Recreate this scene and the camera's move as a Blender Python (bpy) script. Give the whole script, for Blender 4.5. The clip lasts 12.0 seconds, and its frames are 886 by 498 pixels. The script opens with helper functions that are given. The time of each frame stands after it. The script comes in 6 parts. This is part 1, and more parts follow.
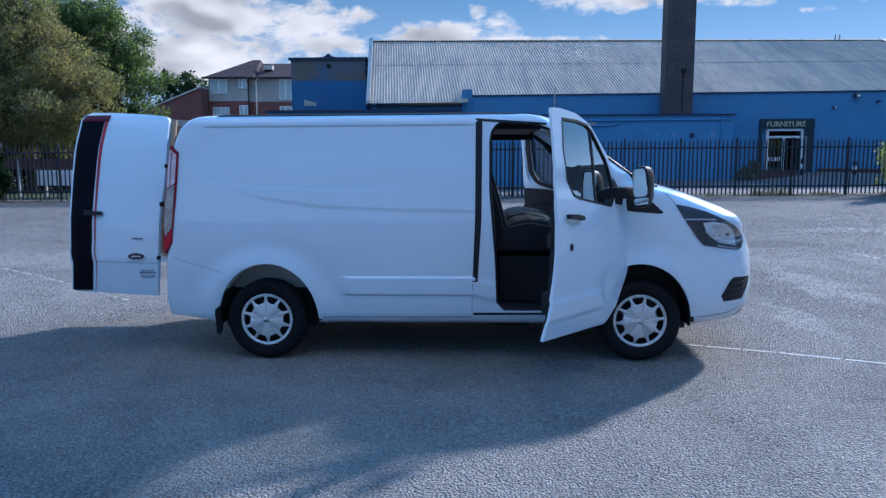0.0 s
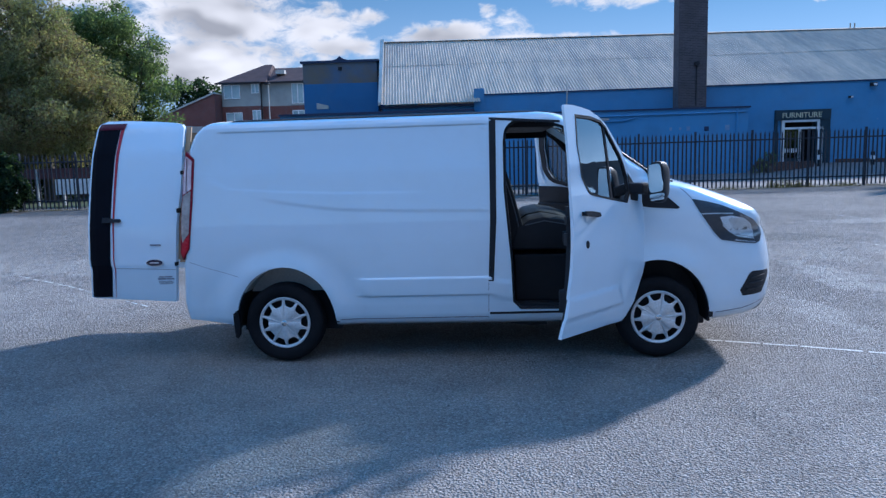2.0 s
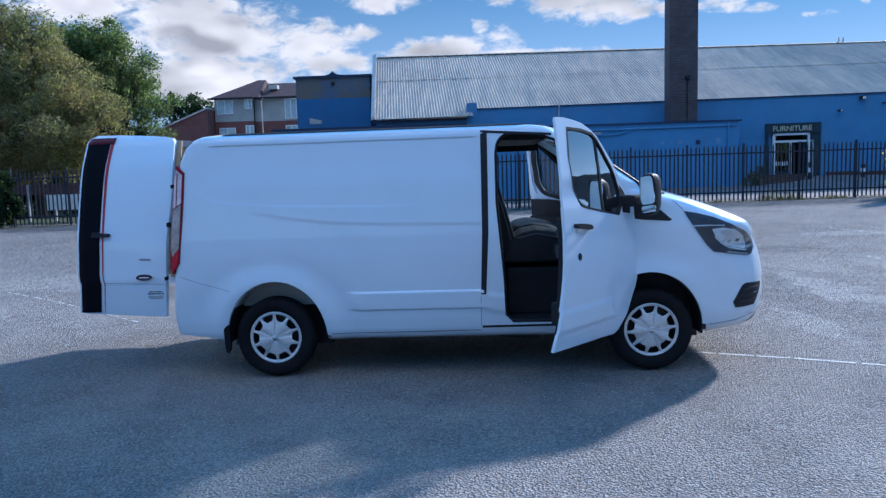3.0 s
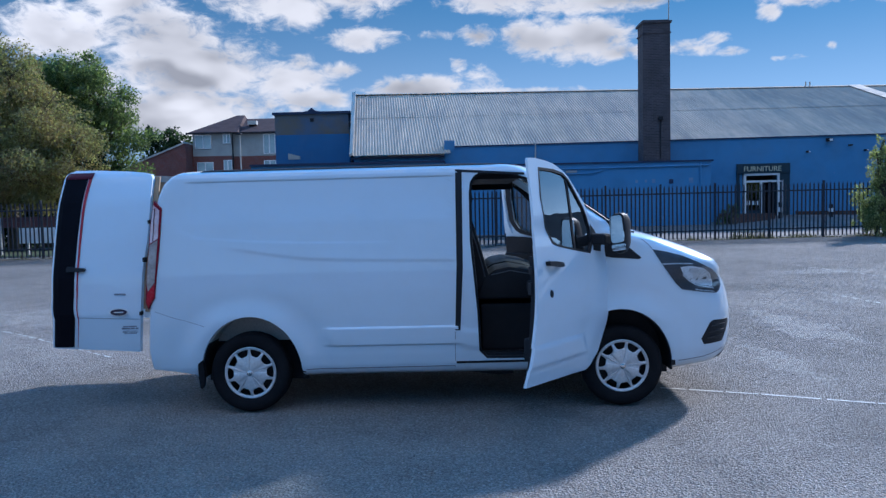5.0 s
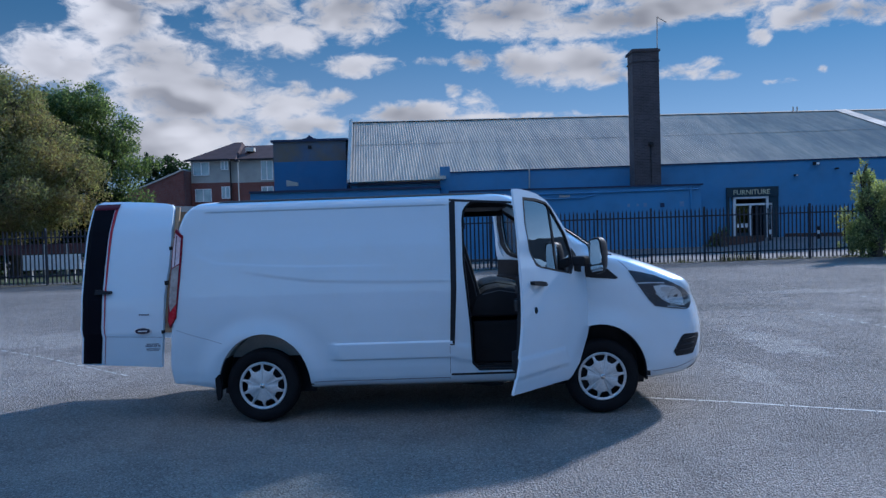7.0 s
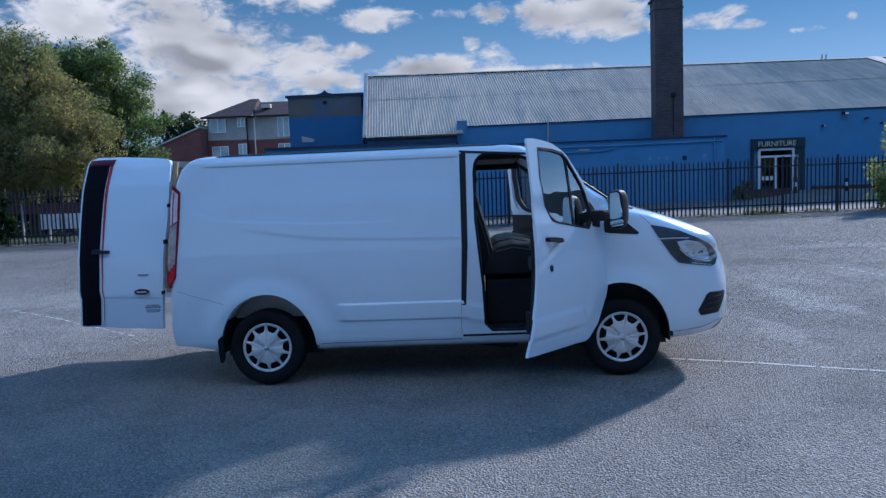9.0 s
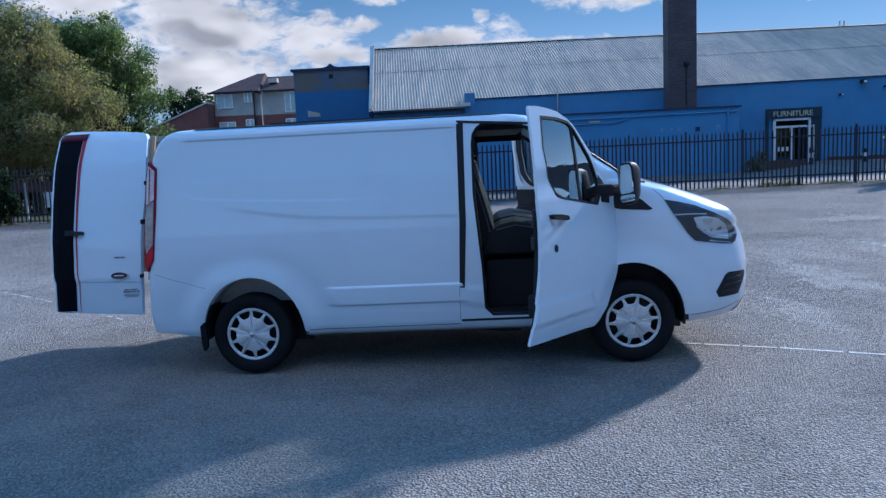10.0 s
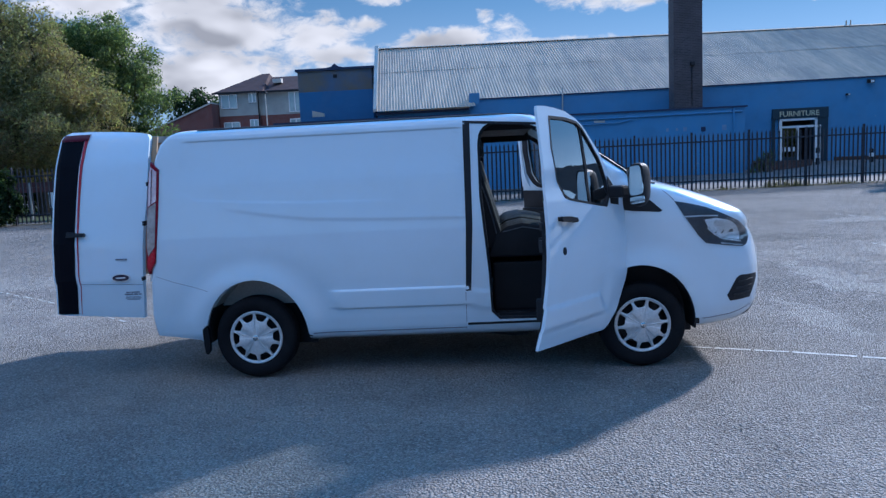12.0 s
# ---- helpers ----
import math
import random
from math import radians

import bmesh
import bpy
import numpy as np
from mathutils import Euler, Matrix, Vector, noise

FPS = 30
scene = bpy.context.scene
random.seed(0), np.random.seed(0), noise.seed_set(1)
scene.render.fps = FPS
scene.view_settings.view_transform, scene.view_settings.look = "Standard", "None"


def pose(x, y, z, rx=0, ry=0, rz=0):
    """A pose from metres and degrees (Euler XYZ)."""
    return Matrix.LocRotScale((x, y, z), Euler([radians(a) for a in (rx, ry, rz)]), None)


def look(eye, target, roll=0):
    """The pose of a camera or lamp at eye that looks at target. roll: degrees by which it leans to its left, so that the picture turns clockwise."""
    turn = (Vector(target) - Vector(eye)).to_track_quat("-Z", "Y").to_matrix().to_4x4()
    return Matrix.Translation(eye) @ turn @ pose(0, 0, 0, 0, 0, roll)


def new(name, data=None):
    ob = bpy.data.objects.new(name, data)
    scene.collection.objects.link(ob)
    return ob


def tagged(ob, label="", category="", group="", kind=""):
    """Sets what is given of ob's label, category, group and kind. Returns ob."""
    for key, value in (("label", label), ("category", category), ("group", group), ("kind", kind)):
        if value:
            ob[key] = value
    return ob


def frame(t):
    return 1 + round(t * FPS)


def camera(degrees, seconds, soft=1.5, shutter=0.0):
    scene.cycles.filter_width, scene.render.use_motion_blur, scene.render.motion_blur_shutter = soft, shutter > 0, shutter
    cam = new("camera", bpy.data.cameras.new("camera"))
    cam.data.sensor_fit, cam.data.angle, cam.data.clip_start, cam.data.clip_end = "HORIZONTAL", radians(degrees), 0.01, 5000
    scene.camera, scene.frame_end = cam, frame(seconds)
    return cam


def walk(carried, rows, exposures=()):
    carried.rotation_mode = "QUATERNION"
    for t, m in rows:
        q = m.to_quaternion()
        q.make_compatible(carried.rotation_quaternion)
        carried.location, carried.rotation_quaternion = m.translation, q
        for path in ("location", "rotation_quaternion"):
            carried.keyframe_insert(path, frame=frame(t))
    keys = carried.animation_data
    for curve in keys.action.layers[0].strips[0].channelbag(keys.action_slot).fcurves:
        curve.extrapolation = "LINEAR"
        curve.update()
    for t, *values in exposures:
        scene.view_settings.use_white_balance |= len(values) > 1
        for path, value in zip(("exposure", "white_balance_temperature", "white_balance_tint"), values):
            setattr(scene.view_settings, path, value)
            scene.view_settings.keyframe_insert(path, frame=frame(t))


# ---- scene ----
cam = camera(62.2, 12.0, 1.4)
PATH = [
    (0, (1.694, -6.577, 1.604), (1.592, -4.596, 1.352), -0.1),
    (0.5, (1.691, -6.588, 1.6), (1.568, -4.608, 1.346), -0.2),
    (1, (1.69, -6.579, 1.602), (1.554, -4.6, 1.35), -0.5),
    (1.5, (1.691, -6.575, 1.606), (1.546, -4.597, 1.349), -1.0),
    (2, (1.69, -6.577, 1.606), (1.547, -4.598, 1.354), -1.5),
    (2.5, (1.69, -6.568, 1.606), (1.555, -4.587, 1.368), -1.8),
    (3, (1.701, -6.551, 1.595), (1.576, -4.566, 1.381), -1.7),
    (3.2, (1.705, -6.551, 1.599), (1.585, -4.565, 1.397), -1.7),
    (4.8, (1.725, -6.579, 1.596), (1.656, -4.584, 1.468), -1.2),
    (5, (1.726, -6.639, 1.607), (1.664, -4.644, 1.489), -1.2),
    (5.5, (1.77, -6.664, 1.6), (1.718, -4.667, 1.505), -1.3),
    (6, (1.776, -6.837, 1.591), (1.732, -4.838, 1.519), -1.5),
    (6.5, (1.732, -7.078, 1.61), (1.689, -5.079, 1.55), -1.5),
    (7, (1.754, -7.229, 1.622), (1.703, -5.23, 1.57), -1.6),
    (7.2, (1.791, -7.245, 1.611), (1.736, -5.246, 1.559), -1.5),
    (8.8, (1.802, -6.983, 1.614), (1.702, -4.991, 1.465), -2.0),
    (9, (1.815, -6.888, 1.603), (1.709, -4.898, 1.433), -2.1),
    (9.5, (1.901, -6.612, 1.597), (1.774, -4.627, 1.389), -2.5),
    (10, (1.898, -6.444, 1.592), (1.761, -4.462, 1.354), -2.6),
    (10.5, (1.877, -6.372, 1.59), (1.738, -4.393, 1.344), -2.7),
    (11, (1.871, -6.373, 1.59), (1.736, -4.393, 1.342), -2.6),
    (11.5, (1.873, -6.363, 1.591), (1.737, -4.383, 1.347), -2.6),
    (12, (1.878, -6.354, 1.598), (1.73, -4.374, 1.361), -2.6),
]
walk(cam, [(t, look(eye, target, roll)) for t, eye, target, roll in PATH],
     [(t, e, 4850, 14.2) for t, e in ((0, 2.12), (3.0, 2.22), (5.0, 2.04), (7.0, 1.75), (9.0, 1.82), (10.0, 2.01), (12, 2.09))])

# ---------------------------------------------------------------- world, sun, exposure
SUN = Vector((1.20, 1.40, 1.0)).normalized()
world = bpy.data.worlds.new("sky")
scene.world = world
world.use_nodes = True


class Nodes:
    """Short hand for building node trees."""

    def __init__(self, tree):
        self.tree = tree
        self.n = tree.nodes
        self.n.clear()

    def add(self, kind, operation="", use_clamp=False, data_type="", blend_type="", interpolation_type=""):
        node = self.n.new(kind)
        if operation:
            node.operation = operation
        if use_clamp:
            node.use_clamp = True
        if data_type:
            node.data_type = data_type
        if blend_type:
            node.blend_type = blend_type
        if interpolation_type:
            node.interpolation_type = interpolation_type
        return node

    def link(self, a, b):
        self.tree.links.new(a, b)

    def put(self, socket, value):
        if isinstance(value, bpy.types.NodeSocket):
            self.link(value, socket)
        else:
            socket.default_value = value

    def math(self, op, a, b=0.0, c=None, clamp=False):
        node = self.add("ShaderNodeMath", operation=op, use_clamp=clamp)
        self.put(node.inputs[0], a)
        self.put(node.inputs[1], b)
        if c is not None:
            self.put(node.inputs[2], c)
        return node.outputs[0]

    def noise(self, vector, scale, detail=4.0, rough=0.55, distortion=0.0):
        node = self.add("ShaderNodeTexNoise")
        self.put(node.inputs["Vector"], vector)
        node.inputs["Scale"].default_value = scale
        node.inputs["Detail"].default_value = detail
        node.inputs["Roughness"].default_value = rough
        node.inputs["Distortion"].default_value = distortion
        return node.outputs["Fac"]

    def ramp(self, fac, low, high):
        node = self.add("ShaderNodeMapRange", interpolation_type="SMOOTHSTEP")
        self.put(node.inputs["Value"], fac)
        node.inputs["From Min"].default_value = low
        node.inputs["From Max"].default_value = high
        return node.outputs["Result"]

    def mix(self, fac, a, b, mode="MIX"):
        node = self.add("ShaderNodeMix", data_type="RGBA", blend_type=mode)
        self.put(node.inputs[0], fac)
        self.put(node.inputs[6], a if isinstance(a, bpy.types.NodeSocket) else (*a, 1.0)[:4])
        self.put(node.inputs[7], b if isinstance(b, bpy.types.NodeSocket) else (*b, 1.0)[:4])
        return node.outputs[2]


def build_sky():
    k = Nodes(world.node_tree)
    out = k.add("ShaderNodeOutputWorld")
    back = k.add("ShaderNodeBackground")
    back.inputs["Strength"].default_value = SKY_STRENGTH
    sky = k.add("ShaderNodeTexSky")
    sky.sky_type, sky.sun_disc = "NISHITA", False
    sky.sun_elevation = math.asin(SUN.z)
    sky.sun_rotation = math.atan2(SUN.x, SUN.y)
    sky.air_density, sky.dust_density, sky.ozone_density = 0.55, 0.0, 2.6
    way = k.add("ShaderNodeTexCoord").outputs["Generated"]
    split = k.add("ShaderNodeSeparateXYZ")
    k.link(way, split.inputs[0])
    az = k.math("MULTIPLY", k.math("ARCTAN2", split.outputs[0], split.outputs[1]), 57.2958)
    el = k.math("MULTIPLY", k.math("ARCSINE", split.outputs[2]), 57.2958)
    # flat cloud layer seen from below, broken, high over the place
    height = k.math("ADD", k.math("MAXIMUM", split.outputs[2], 0.0), 0.16)
    flat = k.add("ShaderNodeCombineXYZ")
    k.link(k.math("DIVIDE", split.outputs[0], height), flat.inputs[0])
    k.link(k.math("DIVIDE", split.outputs[1], height), flat.inputs[1])
    wide = k.add("ShaderNodeVectorMath", operation="MULTIPLY")
    k.link(way, wide.inputs[0])
    wide.inputs[1].default_value = (1.0, 1.0, 1.9)
    puff = k.noise(wide.outputs[0], 9.0, 9.0, 0.62, 0.2)
    curl = k.noise(wide.outputs[0], 34.0, 7.0, 0.62, 0.5)
    mass = k.noise(wide.outputs[0], 7.0, 2.5, 0.5, 0.3)
    soft = k.noise(wide.outputs[0], 9.0, 2.5, 0.5, 0.2)
    broad = k.noise(flat.outputs[0], 0.9, 4.0, 0.5)
    away = k.ramp(el, 20.0, 40.0)
    total = k.math("SUBTRACT", k.math("MULTIPLY", k.math("MULTIPLY", k.math("SUBTRACT", broad, CLEAR), 5.0), away), k.math("SUBTRACT", 1.0, away))
    # the heaps of cloud that stand over the place: azimuth, elevation, half widths, weight
    spot = k.add("ShaderNodeCombineXYZ")
    k.link(az, spot.inputs[0])
    k.link(el, spot.inputs[1])
    for a, e, sa, se, w in CLOUDS:
        off = k.add("ShaderNodeVectorMath", operation="MULTIPLY_ADD")
        k.link(spot.outputs[0], off.inputs[0])
        off.inputs[1].default_value = (1.0 / sa, 1.0 / se, 0.0)
        off.inputs[2].default_value = (-a / sa, -e / se, 0.0)
        r = k.add("ShaderNodeVectorMath", operation="DOT_PRODUCT")
        k.link(off.outputs[0], r.inputs[0])
        k.link(off.outputs[0], r.inputs[1])
        body = k.math("MULTIPLY_ADD", r.outputs["Value"], -0.75 * w, w)
        smooth = k.add("ShaderNodeMath", operation="SMOOTH_MAX")
        k.link(total, smooth.inputs[0])
        k.link(body, smooth.inputs[1])
        smooth.inputs[2].default_value = 0.25
        total = smooth.outputs[0]
    total = k.math("MINIMUM", total, 1.0)
    rough = k.math("ADD", k.math("MULTIPLY", k.math("SUBTRACT", puff, 0.5), 2.6), k.math("MULTIPLY", k.math("SUBTRACT", curl, 0.5), 2.4))
    level = k.math("ADD", total, rough)
    cover = k.ramp(level, -0.15, 0.85)
    thick = k.ramp(k.math("ADD", total, k.math("MULTIPLY", k.math("SUBTRACT", soft, 0.5), 2.0)), 0.15, 1.15)
    above = k.add("ShaderNodeVectorMath", operation="ADD")
    k.link(wide.outputs[0], above.inputs[0])
    above.inputs[1].default_value = (0.015, 0.015, 0.04)
    higher = k.noise(above.outputs[0], 9.0, 2.5, 0.5, 0.2)
    under = k.ramp(k.math("SUBTRACT", higher, soft), -0.12, 0.14)
    heavy = k.ramp(mass, 0.36, 0.64)
    grey = k.math("ADD", k.math("MULTIPLY", k.math("MULTIPLY", thick, heavy), 0.66), k.math("MULTIPLY", under, k.math("ADD", 0.16, k.math("MULTIPLY", thick, 0.50))), clamp=True)
    lit = k.add("ShaderNodeVectorMath", operation="DOT_PRODUCT")
    k.link(way, lit.inputs[0])
    lit.inputs[1].default_value = (-SUN.x, -SUN.y, 0.25)
    gain = k.math("ADD", 1.0, k.math("MULTIPLY", k.ramp(lit.outputs["Value"], -0.55, 0.7), 1.55))
    cloud = k.mix(grey, (CLOUD * 1.20, CLOUD * 1.03, CLOUD * 0.82), (CLOUD * 0.50, CLOUD * 0.44, CLOUD * 0.375))
    bright = k.add("ShaderNodeVectorMath", operation="SCALE")
    k.link(cloud, bright.inputs[0])
    k.link(gain, bright.inputs["Scale"])
    # slightly dimmed towards the sun, where the clear air glares less than the model has it
    near = k.add("ShaderNodeVectorMath", operation="DOT_PRODUCT")
    k.link(way, near.inputs[0])
    near.inputs[1].default_value = tuple(SUN)
    glow = k.ramp(near.outputs["Value"], 0.62, 0.97)
    # graded bluer and brighter with elevation, so sky above view fills the shade
    sky_grade = k.add("ShaderNodeHueSaturation")
    k.put(sky_grade.inputs["Hue"], k.math("ADD", 0.470, k.math("MULTIPLY", k.ramp(el, 18.0, 40.0), 0.006)))
    deep = k.math("ADD", k.math("ADD", 0.58, k.math("MULTIPLY", k.ramp(el, 5.0, 18.0), 0.42)), k.math("MULTIPLY", k.ramp(el, 20.0, 50.0), 0.55))
    k.put(sky_grade.inputs["Saturation"], k.math("MULTIPLY", deep, k.math("ADD", 1.0, k.math("MULTIPLY", glow, 0.10))))
    k.put(sky_grade.inputs["Value"], k.math("MULTIPLY", k.math("ADD", 0.185, k.math("MULTIPLY", k.ramp(el, 16.0, 50.0), 1.25)), k.math("SUBTRACT", 1.0, k.math("MULTIPLY", glow, 0.08))))
    k.link(sky.outputs["Color"], sky_grade.inputs["Color"])
    k.link(k.mix(cover, sky_grade.outputs[0], bright.outputs[0]), back.inputs["Color"])
    k.link(back.outputs[0], out.inputs[0])


SKY_STRENGTH, CLOUD, CLEAR = 0.10, 1.87, 0.515
CLOUDS = [
    (-25.1, 15.4, 2.8, 2.4, 1.00), (-28.7, 11.9, 4.8, 2.1, 1.00), (-22.6, 12.5, 5.0, 2.1, 1.00), (-19.5, 10.1, 6.9, 2.2, 1.00),
    (-13.8, 9.8, 3.8, 1.3, 0.95), (-12.3, 10.8, 1.2, 0.9, 0.90), (-9.5, 10.3, 1.6, 0.6, 0.80), (-21.6, 7.0, 7.7, 2.3, 1.00),
    (-16.4, 7.9, 2.9, 1.2, 0.90), (-11.4, 8.2, 3.2, 0.9, 0.95), (-4.0, 9.0, 4.2, 0.9, 0.95), (1.7, 8.5, 6.6, 0.4, 0.80),
    (-15.3, 15.8, 4.1, 2.0, 0.95), (-12.6, 14.8, 2.5, 1.4, 0.90), (-8.1, 16.3, 4.1, 1.8, 0.95), (-7.4, 12.6, 2.7, 0.8, 0.75),
    (-1.9, 12.8, 1.1, 0.4, 0.60), (1.2, 12.7, 1.4, 0.7, 0.65), (-0.3, 10.8, 0.7, 0.5, 0.70), (1.7, 9.3, 1.3, 0.9, 0.35),
    (5.7, 12.2, 2.6, 1.3, 0.90), (9.6, 12.1, 3.6, 1.5, 1.00), (12.1, 11.1, 2.3, 0.6, 0.80), (16.7, 11.0, 2.1, 0.6, 0.75),
    (18.6, 11.5, 1.0, 0.4, 0.70), (19.7, 10.5, 1.0, 0.3, 0.60), (3.2, 16.1, 5.7, 1.5, 0.90), (10.5, 15.0, 6.8, 1.1, 0.90),
    (19.0, 15.4, 7.4, 1.0, 0.95), (22.1, 12.9, 0.8, 0.6, 0.75), (24.8, 14.1, 3.0, 1.1, 0.90), (29.2, 13.7, 2.5, 1.0, 0.90),
    (23.5, 9.7, 0.9, 0.2, 0.50), (26.0, 10.2, 0.3, 0.3, 0.50), (-23.1, 18.8, 7.5, 2.6, 1.00), (-4.5, 19.3, 11.4, 2.6, 0.95),
    (16.7, 18.3, 12.0, 2.4, 0.90), (-48.0, 9.0, 14.0, 5.0, 1.0),
    (-72.0, 14.0, 18.0, 4.0, 0.9),
]
build_sky()

sun_data = bpy.data.lights.new("sun", "SUN")
sun_data.energy, sun_data.angle, sun_data.color = 1.48, radians(3.0), (1.0, 0.87, 0.69)
sun = new("sun", sun_data)
sun.matrix_world = look((20, 40, 40), Vector((20, 40, 40)) - SUN)

# ---------------------------------------------------------------- materials


def material(name, colour, rough=0.6, metal=0.0, second=None, scale=6.0, fine=60.0, bump=0.1, coat=0.0, spread=0.5,
             vary=0.0, fine_mix=0.25, spec=0.5):
    """A surface with broad patches between two colours, a fine grain and relief."""
    m = bpy.data.materials.new(name)
    m.use_nodes = True
    k = Nodes(m.node_tree)
    out = k.add("ShaderNodeOutputMaterial")
    b = k.add("ShaderNodeBsdfPrincipled")
    where = k.add("ShaderNodeTexCoord").outputs["Object"]
    second = second or tuple(c * 0.8 for c in colour)
    broad = k.ramp(k.noise(where, scale, 5.0, 0.6), 0.5 - spread * 0.5, 0.5 + spread * 0.5)
    col = k.mix(broad, colour, second)
    grain = k.noise(where, fine, 3.0, 0.6)
    dark = k.mix(grain, (1 - fine_mix,) * 3, (1 + fine_mix,) * 3)
    col = k.mix(1.0, col, dark, "MULTIPLY")
    if vary:
        rnd = k.add("ShaderNodeObjectInfo").outputs["Random"]
        col = k.mix(1.0, col, k.mix(rnd, (1 - vary,) * 3, (1 + vary,) * 3), "MULTIPLY")
    k.link(col, b.inputs["Base Color"])
    k.put(b.inputs["Roughness"], k.math("ADD", k.math("MULTIPLY", broad, 0.12), max(rough - 0.06, 0.02)))
    b.inputs["Metallic"].default_value = metal
    b.inputs["Coat Weight"].default_value = coat
    b.inputs["Coat Roughness"].default_value = 0.05
    b.inputs["Specular IOR Level"].default_value = spec
    if bump:
        relief = k.add("ShaderNodeBump")
        relief.inputs["Strength"].default_value = bump
        relief.inputs["Distance"].default_value = 0.02
        k.link(grain, relief.inputs["Height"])
        k.link(relief.outputs[0], b.inputs["Normal"])
    k.link(b.outputs[0], out.inputs[0])
    return m


def glass_material(name, tint, gloss=0.04, gain=2.0, least=0.06):
    m = bpy.data.materials.new(name)
    m.use_nodes = True
    k = Nodes(m.node_tree)
    out = k.add("ShaderNodeOutputMaterial")
    clear = k.add("ShaderNodeBsdfTransparent")
    clear.inputs[0].default_value = (*tint, 1)
    shine = k.add("ShaderNodeBsdfGlossy")
    shine.inputs["Roughness"].default_value = gloss
    fres = k.add("ShaderNodeFresnel")
    fres.inputs["IOR"].default_value = 1.52
    both = k.add("ShaderNodeMixShader")
    k.link(k.math("ADD", k.math("MULTIPLY", fres.outputs[0], gain), least, clamp=True), both.inputs[0])
    k.link(clear.outputs[0], both.inputs[1])
    k.link(shine.outputs[0], both.inputs[2])
    k.link(both.outputs[0], out.inputs[0])
    return m


WORN = [(5.78, 2.45, 0.42, 1.25, 1.0), (4.78, 0.5, 0.22, 0.95, 0.8), (7.6, 4.6, 0.5, 1.0, 0.6), (-4.6, 4.6, 1.6, 1.2, 0.7), (9.0, 8.6, 1.4, 0.5, 0.6)]
STAINED = [(9.4, 5.2, 1.3, 0.5, 0.8), (6.6, 6.4, 1.1, 0.6, 0.7), (5.0, 3.6, 0.6, 1.3, 0.5), (-3.0, 3.4, 1.4, 0.5, 0.5)]


def asphalt_material():
    m = bpy.data.materials.new("worn_asphalt")
    m.use_nodes = True
    k = Nodes(m.node_tree)
    out = k.add("ShaderNodeOutputMaterial")
    b = k.add("ShaderNodeBsdfPrincipled")
    where = k.add("ShaderNodeTexCoord").outputs["Object"]
    stones = k.add("ShaderNodeTexVoronoi")
    k.link(where, stones.inputs["Vector"])
    stones.inputs["Scale"].default_value = 62.0
    big = k.add("ShaderNodeTexVoronoi")
    k.link(where, big.inputs["Vector"])
    big.inputs["Scale"].default_value = 34.0
    tone = k.add("ShaderNodeSeparateColor")
    k.link(stones.outputs["Color"], tone.inputs[0])
    chip = k.math("POWER", tone.outputs[0], 2.2)
    patches = k.ramp(k.noise(where, 0.35, 5.0, 0.6), 0.35, 0.68)
    stain = k.ramp(k.noise(where, 1.7, 6.0, 0.62, 0.4), 0.42, 0.75)
    wide = k.ramp(k.noise(where, 0.11, 4.0, 0.6, 0.6), 0.38, 0.62)
    patches = k.math("ADD", k.math("MULTIPLY", patches, 0.6), k.math("MULTIPLY", wide, 0.4))
    base = k.mix(patches, (0.235, 0.209, 0.188), (0.43, 0.38, 0.335))
    base = k.mix(k.math("MULTIPLY", stain, 0.45), base, (0.132, 0.119, 0.11))
    # darker towards the fence, darkest in a strip along its foot
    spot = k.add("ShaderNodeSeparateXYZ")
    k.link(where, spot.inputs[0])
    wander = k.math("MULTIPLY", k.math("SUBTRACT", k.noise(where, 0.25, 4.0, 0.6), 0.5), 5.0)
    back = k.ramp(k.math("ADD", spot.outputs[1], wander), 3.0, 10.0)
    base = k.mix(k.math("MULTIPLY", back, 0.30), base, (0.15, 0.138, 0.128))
    fence_foot = k.ramp(k.math("ADD", k.math("SUBTRACT", spot.outputs[1], k.math("MULTIPLY", spot.outputs[0], 0.064)), k.math("MULTIPLY", wander, 0.35)), 15.2, 17.6)
    base = k.mix(k.math("MULTIPLY", fence_foot, 0.72), base, (0.075, 0.07, 0.066))
    ragged = k.math("MULTIPLY", k.math("SUBTRACT", k.noise(where, 2.6, 7.0, 0.68), 0.5), 4.5)
    for areas, tone in ((WORN, (0.52, 0.47, 0.425)), (STAINED, (0.10, 0.093, 0.088))):
        for cx, cy, rx, ry, w in areas:
            off = k.add("ShaderNodeVectorMath", operation="MULTIPLY_ADD")
            k.link(where, off.inputs[0])
            off.inputs[1].default_value = (1.0 / rx, 1.0 / ry, 0.0)
            off.inputs[2].default_value = (-cx / rx, -cy / ry, 0.0)
            far = k.add("ShaderNodeVectorMath", operation="DOT_PRODUCT")
            k.link(off.outputs[0], far.inputs[0])
            k.link(off.outputs[0], far.inputs[1])
            hold = k.ramp(k.math("ADD", k.math("SUBTRACT", 1.0, far.outputs["Value"]), ragged), -0.1, 0.8)
            inside = k.ramp(far.outputs["Value"], 2.2, 1.2)
            base = k.mix(k.math("MULTIPLY", k.math("MULTIPLY", hold, inside), 0.7 * w), base, tone)
    col = k.mix(k.math("MULTIPLY", chip, 0.45), base, (0.60, 0.57, 0.53))
    hollow = k.ramp(stones.outputs["Distance"], 0.25, 0.75)
    col = k.mix(k.math("MULTIPLY", hollow, 0.36), col, (0.085, 0.08, 0.076))
    grit = k.noise(where, 78.0, 2.0, 0.6)
    col = k.mix(1.0, col, k.mix(k.ramp(grit, 0.34, 0.66), (0.80,) * 3, (1.22,) * 3), "MULTIPLY")
